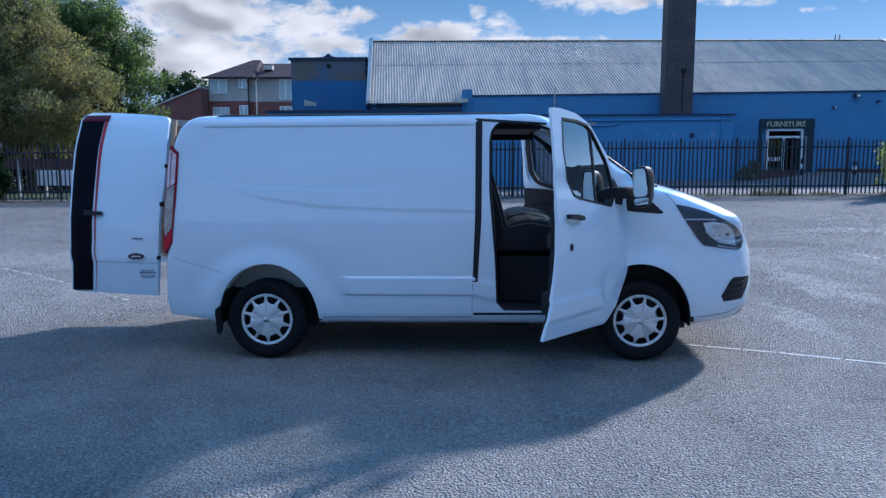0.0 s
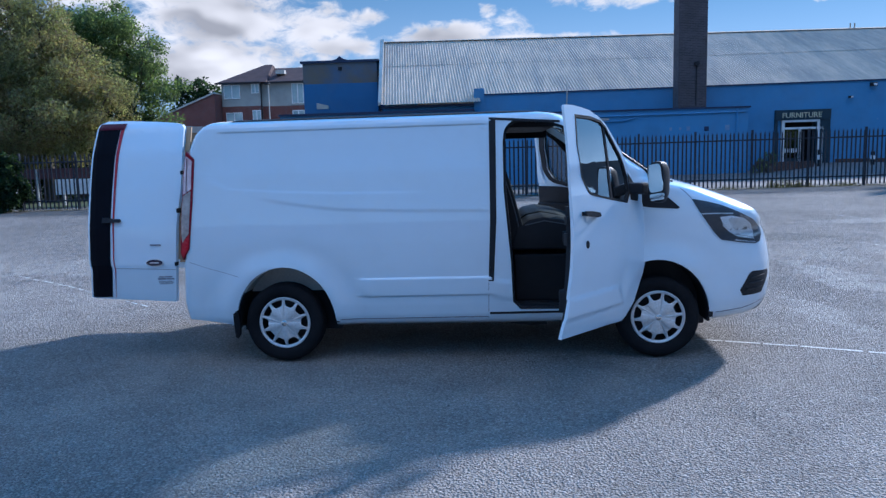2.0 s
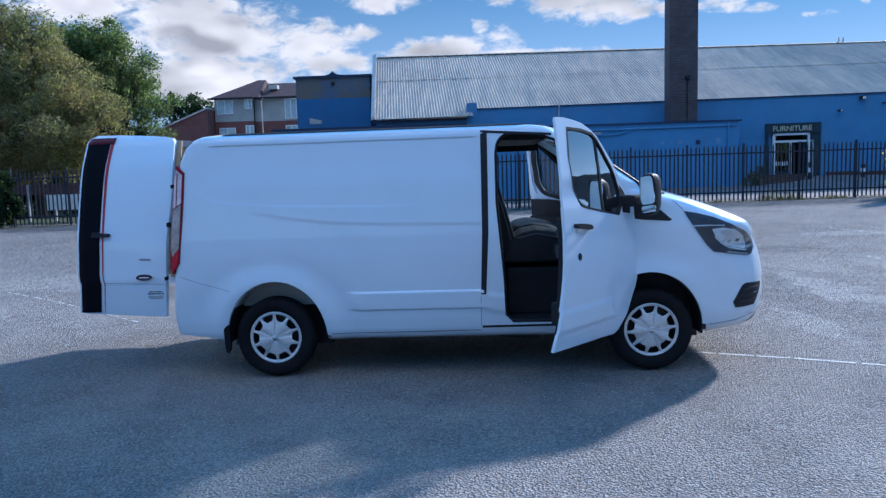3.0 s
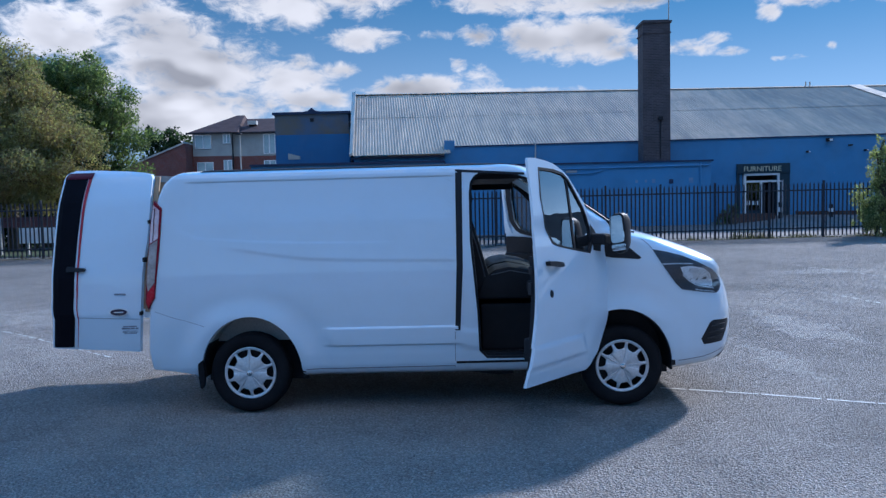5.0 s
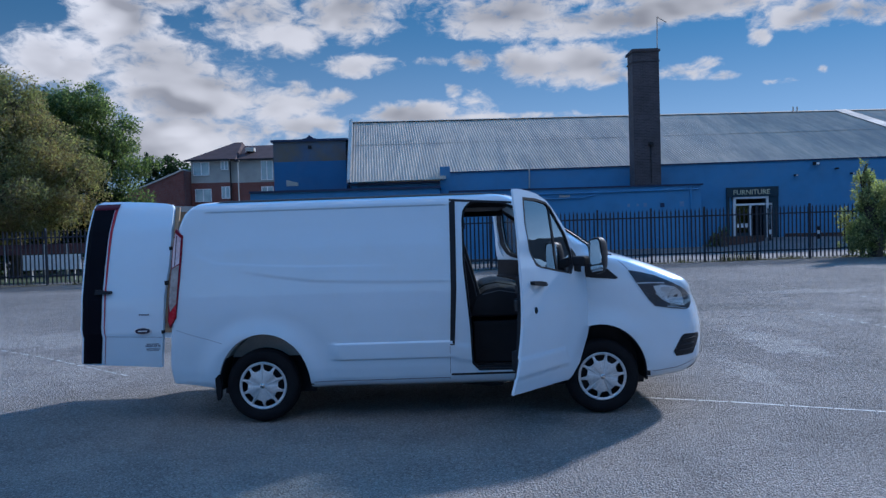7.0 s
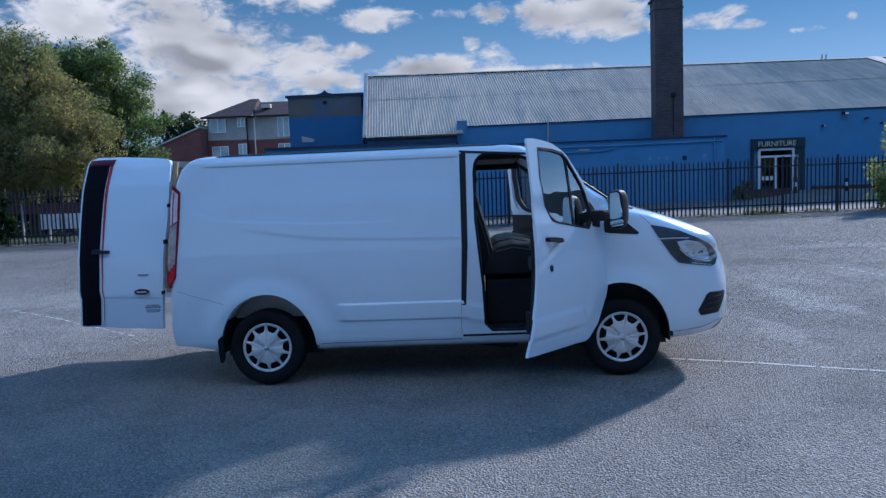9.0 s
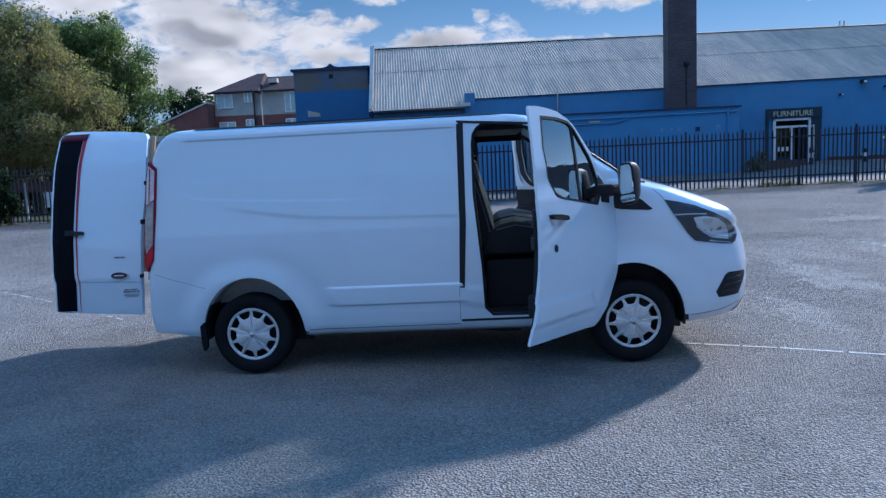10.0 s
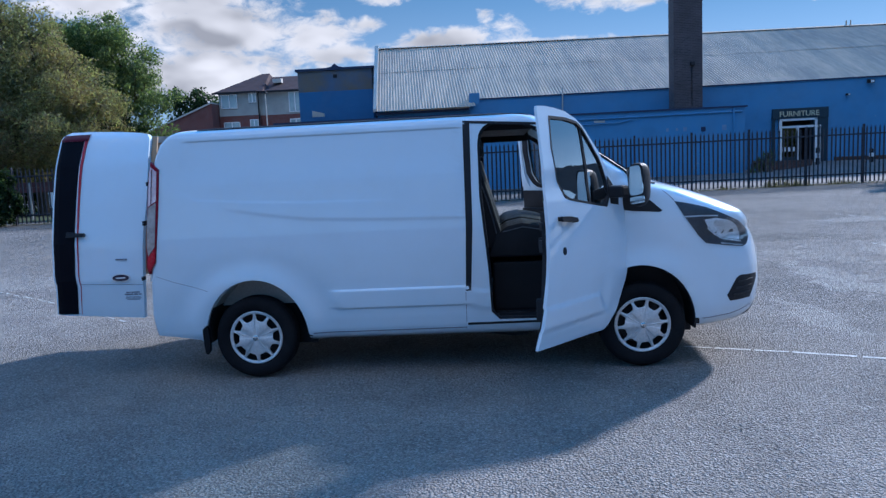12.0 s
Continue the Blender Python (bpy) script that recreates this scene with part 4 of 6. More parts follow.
for s in (-1, 1):
    part("door_seal", opening_seal(s), "plastic", van, "black rubber door seal", smooth=True)
part("bonnet_seam", on_side([(3.160, 1.228), (3.125, 1.268), (3.085, 1.300), (3.090, 1.303), (3.130, 1.271), (3.166, 1.230)], 0.001, 0.004, 0.03), "seam", van)
part("wing_gap", on_side([(2.800, 0.80), (2.806, 0.80), (2.810, 1.165), (2.804, 1.165)], 0.002, 0.005), "grey_ink", van)
part("sill_strip", on_side([(1.64, 0.362), (2.45, 0.366), (2.45, 0.384), (1.64, 0.380)], 0.004, 0.006), "plastic", van)


def roof_z(x, y):
    """Height of the roof skin over a place."""
    lo, hi = 1.80, 1.9546
    for _ in range(18):
        z = 0.5 * (lo + hi)
        w, xf, xr, a = outline(z)
        v = max((x - (xf - a)) / a, 0.0)
        if v < 1 and x > xr and abs(y) < w * (1 - v ** 2.4) ** (1 / 2.4):
            lo = z
        else:
            hi = z
    return lo


stripe = sheet([(-0.36, -0.838), (1.95, -0.838), (2.15, -0.79), (2.15, 0.79), (1.95, 0.838), (-0.36, 0.838)], lambda x, y: -roof_z(x, y) - 0.004, 0.003, 0.05)
for v in stripe.verts:
    v.co = Vector((v.co.x, v.co.z, -v.co.y))
part("roof_stripe", stripe, "black_wrap", van, "wide black vinyl stripe along the roof")
part("panel_seam", on_side([(-0.72, 0.826), (-0.60, 0.782), (-0.33, 0.700), (-0.33, 0.6965), (-0.60, 0.7785), (-0.72, 0.8225)], 0.001, 0.004), "seam", van)
part("panel_seam", on_side([(1.628, 0.33), (1.632, 0.33), (1.638, 0.62), (1.634, 0.62)], 0.001, 0.004), "grey_ink", van)
part("sill_seam", on_side([(0.46, 0.341), (1.63, 0.347), (1.63, 0.340), (0.46, 0.334)], 0.003, 0.006), "grey_ink", van)

# mudflap behind the rear wheel
part("mudflap", prism([(-0.398, 0.50), (-0.372, 0.505), (-0.362, 0.42), (-0.354, 0.30), (-0.36, 0.225), (-0.378, 0.20), (-0.392, 0.21), (-0.400, 0.28), (-0.404, 0.38)], -0.965, -0.925), "rubber", van, "black rubber mudflap")
part("mudflap", prism([(-0.398, 0.50), (-0.372, 0.505), (-0.362, 0.42), (-0.354, 0.30), (-0.36, 0.225), (-0.378, 0.20), (-0.392, 0.21), (-0.400, 0.28), (-0.404, 0.38)], 0.925, 0.965), "rubber", van)
part("exhaust", tube([(1.7, -0.55, 0.24), (1.98, -0.62, 0.22), (2.1, -0.63, 0.23)], 0.03), "dark_steel", van)

# tail lamps
LAMP = [(-0.715, 1.695), (-0.648, 1.635), (-0.655, 1.50), (-0.672, 1.296), (-0.712, 0.933), (-0.770, 0.845), (-0.790, 0.90), (-0.782, 1.05), (-0.762, 1.25), (-0.742, 1.50)]


def make_tail_lamp(flip):
    f = mirrored if flip else (lambda b: b)
    base = part("tail_lamp", f(on_side(LAMP, 0.010, 0.04, 0.03)), "red_lens", van, "tall red and clear tail lamp", smooth=True)
    part("clear_section", f(on_side([(-0.716, 1.662), (-0.664, 1.618), (-0.678, 1.40), (-0.744, 1.36), (-0.735, 1.50)], 0.014, 0.006, 0.03)), "clear_lens", base, "pale pinkish clear lamp section")
    part("lamp_divider", f(on_side([(-0.703, 1.640), (-0.698, 1.636), (-0.713, 1.38), (-0.718, 1.378)], 0.021, 0.003, 0.03)), "dark_red", base)
    part("reverse_lens", f(on_side([(-0.746, 1.35), (-0.680, 1.388), (-0.708, 1.055), (-0.764, 0.985), (-0.776, 1.05), (-0.758, 1.25)], 0.014, 0.006, 0.03)), "smoke_lens", base, "smoky reversing lamp section")
    part("fog_lens", f(on_side([(-0.709, 1.045), (-0.717, 0.94), (-0.768, 0.862), (-0.783, 0.905), (-0.766, 0.978)], 0.014, 0.006, 0.03)), "bright_red", base, "bright red lower lamp section")


make_tail_lamp(False)
make_tail_lamp(True)

# headlamps, lower grilles, quarter trims
HEAD = [(3.165, 1.222), (3.233, 1.110), (3.333, 0.965), (3.385, 0.909), (3.54, 0.882), (3.69, 0.858), (3.735, 0.870), (3.770, 0.915), (3.768, 0.965), (3.645, 1.052), (3.52, 1.114), (3.395, 1.168), (3.27, 1.202)]


def make_head_lamp(flip):
    f = mirrored if flip else (lambda b: b)
    base = part("headlamp", f(on_side(HEAD, 0.003, 0.03, 0.04)), "bezel", van, "swept-back clear headlamp in black bezel", smooth=True)
    part("reflector", f(on_side([(3.374, 1.079), (3.458, 1.088), (3.562, 1.066), (3.640, 1.012), (3.672, 0.950), (3.66, 0.912), (3.508, 0.944), (3.456, 0.976), (3.402, 1.022)], 0.006, 0.01, 0.03)), "reflector", base, smooth=True)
    part("daylight_strip", f(on_side([(3.233, 1.112), (3.348, 1.113), (3.473, 1.108), (3.473, 1.099), (3.347, 1.104), (3.237, 1.103)], 0.007, 0.008, 0.03)), "lamp_white", base)
    part("daylight_strip", f(on_side([(3.399, 1.023), (3.456, 0.974), (3.508, 0.942), (3.675, 0.903), (3.674, 0.893), (3.504, 0.932), (3.451, 0.964), (3.392, 1.016)], 0.0085, 0.008, 0.03)), "lamp_white", base)
    part("lamp_rim", f(on_side([(3.50, 0.907), (3.690, 0.872), (3.690, 0.864), (3.50, 0.897)], 0.007, 0.008, 0.03)), "lamp_white", base)
    part("projector", f(on_side([(3.444, 1.068), (3.513, 1.067), (3.524, 1.046), (3.515, 1.028), (3.485, 1.021), (3.452, 1.033), (3.440, 1.05)], 0.009, 0.008, 0.03)), "silver", base, "oval silver projector lamp", smooth=True)
    part("lens", f(on_side(HEAD, 0.014, 0.004, 0.04)), "lens", base, smooth=True)
    grille = part("lower_grille", f(on_side([(3.55, 0.51), (3.575, 0.465), (3.76, 0.465), (3.84, 0.60), (3.835, 0.635), (3.66, 0.65), (3.625, 0.632)], 0.003, 0.02, 0.03)), "plastic", van, "black grille in the bumper corner")
    for k in range(3):
        z = 0.505 + 0.045 * k
        part("slat", f(on_side([(3.60 + 0.02 * k, z), (3.76 + 0.012 * k, z + 0.004), (3.762 + 0.012 * k, z + 0.014), (3.602 + 0.02 * k, z + 0.012)], 0.012, 0.01, 0.04)), "dark_steel", grille)
    part("wing_trim", f(on_side([(2.80, 1.295), (2.90, 1.285), (2.995, 1.236), (3.08, 1.160), (3.06, 1.150), (2.86, 1.165), (2.80, 1.175)], 0.004, 0.01)), "plastic", van, "black trim below the windscreen pillar")


part("bumper_seam", on_side([(3.36, 0.350), (3.58, 0.360), (3.78, 0.398), (3.78, 0.404), (3.58, 0.366), (3.36, 0.356)], 0.002, 0.005, 0.05), "grey_ink", van)
part("bumper_lip", on_side([(3.72, 0.330), (3.82, 0.358), (3.88, 0.392), (3.92, 0.45), (3.93, 0.435), (3.89, 0.378), (3.80, 0.338), (3.72, 0.316)], 0.004, 0.012, 0.03), "plastic", van, "black lip under the front bumper")
make_head_lamp(False)
make_head_lamp(True)


# windscreen
def screen_x(y, z):
    w, xf, xr, a = outline(z)
    u = min(abs(y) / w, 0.99)
    return xf - a + a * (1 - u ** 2.4) ** (1 / 2.4)


bm = sheet([(-0.885, 1.38), (0.885, 1.38), (0.81, 1.855), (-0.81, 1.855)], lambda y, z: -screen_x(y, z) + 0.012, 0.005, 0.05)
for v in bm.verts:
    v.co = Vector((-v.co.y, v.co.x, v.co.z))
screen = part("windscreen", bm, "screen_glass", van, "clear laminated windscreen", smooth=True)
for q in (-1, 1):
    part("screen_seal", tube([(screen_x(0.885 - 0.075 * i / 8, 1.38 + 0.475 * i / 8) + 0.004, q * (0.888 - 0.075 * i / 8), 1.38 + 0.475 * i / 8) for i in range(9)], 0.013), "plastic", screen, "black rubber screen seal")


# front doors, hinged open
WINDOW = [(1.964, 1.647), (1.990, 1.848), (2.176, 1.838), (2.303, 1.812), (2.36, 1.771), (2.52, 1.559), (2.598, 1.40), (2.605, 1.279), (2.56, 1.215), (2.353, 1.249), (2.119, 1.292), (2.062, 1.322), (2.018, 1.378), (1.986, 1.429)]


def on_door(poly, out=0.004, thick=0.006, cell=0.06):
    return sheet(poly, lambda x, z: door_y(x, z, out), thick, cell)


def make_front_door(flip, angle):
    f = mirrored if flip else (lambda b: b)
    s = 1 if flip else -1
    belt = [(1.850, 1.31), (2.06, 1.31), (2.119, 1.292), (2.353, 1.249), (2.56, 1.215), (2.605, 1.279), (2.735, 1.285)]
    lower = [(1.722, 0.362), (1.782, 0.62), (1.822, 0.85), (1.846, 1.15)] + belt + [(2.77, 1.25), (2.795, 1.10), (2.795, 0.80), (2.765, 0.67), (2.66, 0.47), (2.56, 0.375), (2.50, 0.345)]
    upper = belt[:1] + [(1.857, 1.507), (1.874, 1.890), (1.886, 1.909), (1.97, 1.910), (2.08, 1.897), (2.186, 1.878), (2.30, 1.83), (2.365, 1.786), (2.53, 1.60), (2.66, 1.395), (2.735, 1.285)] + [
        (2.605, 1.279), (2.598, 1.40), (2.52, 1.559), (2.36, 1.771), (2.303, 1.812), (2.176, 1.838), (1.990, 1.848), (1.964, 1.647), (1.986, 1.429), (2.06, 1.31)]
    skin = join(on_door(lower, 0.0, 0.045 if flip else 0.024, 0.018), on_door(upper, 0.0, 0.026 if flip else 0.018, 0.05))
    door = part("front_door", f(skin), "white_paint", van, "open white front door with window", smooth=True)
    door.location = (HINGE_X, s * HINGE_Y, 0)
    door.data.transform(Matrix.Translation((-HINGE_X, -s * HINGE_Y, 0)))
    door.rotation_euler = (0, 0, -s * radians(angle))

    def piece(name, bm, mat, label="", smooth=False):
        ob = part(name, f(bm), mat, door, label, smooth)
        ob.data.transform(Matrix.Translation((-HINGE_X, -s * HINGE_Y, 0)))
        return ob

    pane = "screen_glass" if flip else "glass"
    piece("window_glass", on_door(WINDOW[:4] + [(2.34, 1.785), (2.36, 1.249)] + WINDOW[10:], -0.012, 0.004, 0.08), pane, smooth=True)
    piece("quarter_glass", on_door([(2.345, 1.78), (2.36, 1.771)] + WINDOW[5:9] + [(2.365, 1.248)], -0.012, 0.004, 0.08), pane, smooth=True)
    piece("window_divider", on_door([(2.328, 1.795), (2.350, 1.778), (2.374, 1.246), (2.350, 1.250)], -0.006, 0.02), "plastic")
    cx, cz = 2.28, 1.52
    for a, b in zip(WINDOW, WINDOW[1:] + WINDOW[:1]):
        q = [a, b, (b[0] + (cx - b[0]) * 0.045, b[1] + (cz - b[1]) * 0.06), (a[0] + (cx - a[0]) * 0.045, a[1] + (cz - a[1]) * 0.06)]
        piece("window_seal", on_door(q, 0.001, 0.012), "plastic")
    if flip:
        for a, b in zip(WINDOW, WINDOW[1:] + WINDOW[:1]):
            wide = [(p[0] + (p[0] - cx) * 0.17, p[1] + (p[1] - cz) * 0.09) for p in (a, b)]
            thin = [(p[0] + (cx - p[0]) * 0.06, p[1] + (cz - p[1]) * 0.06) for p in (b, a)]
            piece("inner_seal", on_door(wide + thin, -0.042, 0.010), "plastic")
    piece("sail_panel", on_door([(2.60, 1.43), (2.65, 1.385), (2.725, 1.285), (2.71, 1.22), (2.61, 1.235)], 0.004, 0.012), "plastic")
    hand = join(on_door([(1.955, 1.186), (1.965, 1.200), (2.05, 1.194), (2.125, 1.180), (2.137, 1.160), (2.125, 1.150), (2.04, 1.158), (1.965, 1.168)], 0.038, 0.022, 0.03),
                on_door([(1.955, 1.198), (1.985, 1.195), (1.985, 1.17), (1.955, 1.17)], 0.02, 0.03), on_door([(2.11, 1.178), (2.137, 1.175), (2.137, 1.148), (2.11, 1.148)], 0.02, 0.03))
    piece("handle", hand, "plastic", "black plastic door handle")
    piece("handle_recess", on_door([(1.99, 1.145), (2.01, 1.135), (2.09, 1.13), (2.11, 1.14), (2.11, 1.205), (2.08, 1.215), (2.02, 1.217), (1.995, 1.205)], 0.002, 0.004, 0.03), "white_paint")
    piece("lock", on_door([(2.0 + 0.018 * math.cos(t), 0.972 + 0.026 * math.sin(t)) for t in [2 * math.pi * i / 14 for i in range(14)]], 0.006, 0.01, 0.02), "plastic", "black lock barrel")
    card = [(1.82, 0.42), (1.875, 1.0), (1.885, 1.235), (2.14, 1.235), (2.42, 1.22), (2.58, 1.215), (2.74, 1.22), (2.76, 0.82), (2.70, 0.66), (2.55, 0.42)]
    piece("door_card", on_door(card, -0.05, 0.035, 0.08), "plastic", "black moulded inner door panel")
    if flip:
        piece("frame_lining", on_door([(1.85, 1.27), (1.865, 1.84), (1.905, 1.84), (1.895, 1.62), (1.905, 1.42), (1.93, 1.33), (1.97, 1.27)], -0.045, 0.012, 0.08), "white_paint")
    piece("arm_rest", box((1.95, -0.86, 0.98), (2.45, -0.80, 1.06), 0.015), "seat")
    piece("door_pocket", box((1.90, -0.88, 0.50), (2.55, -0.80, 0.66), 0.02), "plastic")
    # door mirror
    arm = box((2.60, -1.06, 1.275), (2.70, -0.93, 1.36), 0.02)
    piece("mirror_arm", arm, "plastic")
    head = bmesh.new()
    rings = []
    for dx, sc in ((0.0, 1.0), (0.03, 1.04), (0.08, 0.98), (0.12, 0.82), (0.145, 0.5)):
        ring = []
        for i in range(28):
            t = 2 * math.pi * i / 28
            c, q = math.cos(t), math.sin(t)
            yy = -1.140 + 0.060 * sc * math.copysign(abs(c) ** 0.55, c)
            zz = 1.362 + 0.145 * sc * math.copysign(abs(q) ** 0.6, q) * (1.0 - 0.08 * c)
            ring.append(head.verts.new((2.645 + dx, yy, zz)))
        rings.append(ring)
    for p, q in zip(rings, rings[1:]):
        for j in range(28):
            head.faces.new((p[j], p[(j + 1) % 28], q[(j + 1) % 28], q[j]))
    head.faces.new(rings[-1])
    head.faces.new(rings[0][::-1])
    piece("mirror_housing", head, "plastic", "black door mirror housing", smooth=True)
    for nm, z0, z1 in (("mirror_glass", 1.290, 1.492), ("wide_angle_mirror", 1.232, 1.280)):
        gl = bmesh.new()
        pts = []
        for i in range(24):
            t = 2 * math.pi * i / 24
            c, q = math.cos(t), math.sin(t)
            pts.append((-1.140 + 0.054 * math.copysign(abs(c) ** 0.35, c), (z0 + z1) / 2 + (z1 - z0) / 2 * math.copysign(abs(q) ** 0.35, q)))
        bm2 = prism(pts, 2.634, 2.6435, "x")
        bm2.transform(Matrix.Translation((2.64, -1.135, 1.385)) @ Euler((radians(-9), radians(4.0), radians(MIRROR_TURN))).to_matrix().to_4x4() @ Matrix.Translation((-2.64, 1.135, -1.385)))
        piece(nm, bm2, "mirror", "silvered mirror glass")
    if not flip:
        piece("latch", box((1.83, -0.925, 0.98), (1.845, -0.90, 1.06)), "dark_steel")
        piece("striker", box((1.84, -0.92, 1.12), (1.855, -0.90, 1.17)), "dark_steel")
    return door


MIRROR_TURN = 0.0
make_front_door(False, 50.5)
make_front_door(True, 52.0)

# rear doors, hinged open: the panel leans as the tail does
R_Y = ([0.45, 0.55, 0.80, 1.10, 1.40, 1.70, 1.97], [-0.835, -0.85, -0.872, -0.85, -0.79, -0.715, -0.615])
RX_FREE = ([0.45, 0.55, 0.765, 0.80, 0.85, 0.95, 1.20, 1.42, 1.645, 1.87, 1.97], [-1.643, -1.638, -1.614, -1.621, -1.626, -1.622, -1.618, -1.612, -1.607, -1.585, -1.566])
RX_HINGE = ([0.45, 0.51, 0.78, 0.94, 1.17, 1.38, 1.62, 1.90], [-0.922, -0.914, -0.884, -0.876, -0.862, -0.834, -0.827, -0.829])


def rear_y(x, z):
    y = np.interp(z, *R_Y)
    free = np.interp(z, *RX_FREE)
    y += 0.05 * smooth_step((free + 0.10 - x) / 0.12) ** 2 * 0.6
    y += 0.05 * smooth_step((z - 1.90) / 0.08)
    return y


def rear_door_poly(free_in=0.0, hinge_in=0.0, lo=0.0, hi=0.0):
    zs = [0.53 + lo, 0.765, 0.80, 0.85, 0.95, 1.05, 1.25, 1.45, 1.60, 1.75, 1.90, 1.945 - hi]
    left = [(np.interp(z, *RX_FREE) + free_in, z) for z in zs]
    right = [(np.interp(z, *RX_HINGE) - hinge_in, z) for z in [1.890 - hi, 1.75, 1.62, 1.50, 1.38, 1.17, 1.0, 0.78, 0.485 + lo]]
    top = [(-1.50, 1.968 - hi), (-1.30, 1.965 - hi), (-1.05, 1.950 - hi), (-0.91, 1.936 - hi), (-0.85, 1.920 - hi)]
    return left + top + right


def make_rear_door(flip):
    f = mirrored if flip else (lambda b: b)
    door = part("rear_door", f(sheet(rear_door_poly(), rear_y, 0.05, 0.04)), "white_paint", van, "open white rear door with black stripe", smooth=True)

    def band(a, b, lo, hi, out=0.006):
        zs = sorted(set(np.linspace(lo, hi, 14)) | {0.765, 0.80, 0.85}) if lo < 0.7 else np.linspace(lo, hi, 5)
        poly = [(np.interp(z, *RX_FREE) + a, z) for z in zs] + [(np.interp(z, *RX_FREE) + b + 0.017 * (z - 1.2), z) for z in zs[::-1]]
        return f(sheet(poly, lambda x, z: rear_y(x, z) - out, 0.003, 0.04))

    part("stripe", band(0.022, 0.204, 0.535, 1.895), "black_wrap", door, "broad black vinyl stripe")
    part("pinstripe", band(0.222, 0.235, 0.53, 1.93), "red_wrap", door, "thin red vinyl pinstripe")
    part("brake_lamp", band(0.020, 0.235, 1.893, 1.945, 0.012), "dark_red", door, "dark red high-level brake lamp")
    part("door_seam", f(sheet([(-1.40, 0.772), (-0.89, 0.752), (-0.89, 0.755), (-1.40, 0.775)], lambda x, z: rear_y(x, z) - 0.0025, 0.003, 0.05)), "grey_ink", door)
    part("lining", f(sheet(rear_door_poly(0.05, 0.05, 0.06, 0.06), lambda x, z: rear_y(x, z) + 0.056, 0.012, 0.08)), "ply", door, "plywood lining board")
    part("edge_trim", f(sheet([(np.interp(z, *RX_HINGE) - 0.012, z) for z in (1.90, 1.62, 1.38, 1.17, 0.83)] + [(np.interp(z, *RX_HINGE) + 0.040, z) for z in (0.83, 1.17, 1.38, 1.62, 1.90)], lambda x, z: rear_y(x, z) + 0.052, 0.02, 0.08)), "ply", door, "tan edge of the lining board")
    part("handle", f(sheet([(-1.475, 1.145), (-1.47, 1.185), (-1.43, 1.185), (-1.40, 1.175), (-1.335, 1.172), (-1.325, 1.158), (-1.335, 1.145)], lambda x, z: rear_y(x, z) - 0.03, 0.028, 0.03)), "plastic", door, "black plastic handle")
    ring = [(math.cos(2 * math.pi * i / 28), math.sin(2 * math.pi * i / 28)) for i in range(28)]
    badge = part("badge", f(sheet([(-1.056 + 0.076 * c, 0.814 + 0.033 * q) for c, q in ring], lambda x, z: rear_y(x, z) - 0.010, 0.009, 0.04)), "silver", door, "dark oval badge with bright rim")
    part("badge_face", f(sheet([(-1.056 + 0.067 * c, 0.814 + 0.0255 * q) for c, q in ring], lambda x, z: rear_y(x, z) - 0.013, 0.004, 0.04)), "blue_badge", badge)
    part("badge_bar", f(sheet([(-1.094, 0.810), (-1.018, 0.810), (-1.018, 0.818), (-1.094, 0.818)], lambda x, z: rear_y(x, z) - 0.0155, 0.002, 0.04)), "silver", badge)
    part("nameplate", f(sheet([(-1.091, 0.951), (-1.001, 0.949), (-1.001, 0.961), (-1.091, 0.963)], lambda x, z: rear_y(x, z) - 0.006, 0.005, 0.03)), "grey_ink", door, "small grey nameplate bar")
    for z, h, pieces in ((0.690, 0.010, ((0.012, 0.050), (0.056, 0.122))), (0.672, 0.013, ((0.0, 0.068), (0.074, 0.106), (0.112, 0.135))), (0.655, 0.005, ((0.008, 0.062), (0.067, 0.126))), (0.645, 0.005, ((0.004, 0.048), (0.053, 0.130))), (0.635, 0.005, ((0.014, 0.118),))):
        for a, b in pieces:
            part("print_bar", f(sheet([(-1.046 + a, z), (-1.046 + b, z), (-1.046 + b, z + h), (-1.046 + a, z + h)], lambda x, y: rear_y(x, y) - 0.002, 0.0015, 0.04)), "grey_ink", door)
    for z in (0.80, 1.53):
        x = np.interp(z, *RX_HINGE)
        part("hinge", f(box((x - 0.010, rear_y(x, z) - 0.005, z - 0.016), (x + 0.003, rear_y(x, z) + 0.05, z + 0.016), 0.004)), "plastic", door, "small black hinge")
    part("check_strap", f(box((np.interp(1.22, *RX_HINGE) - 0.010, rear_y(-0.9, 1.22) - 0.008, 1.208), (np.interp(1.22, *RX_HINGE) + 0.008, rear_y(-0.9, 1.22) + 0.05, 1.246), 0.005)), "plastic", door)
    return door


make_rear_door(False)
make_rear_door(True)


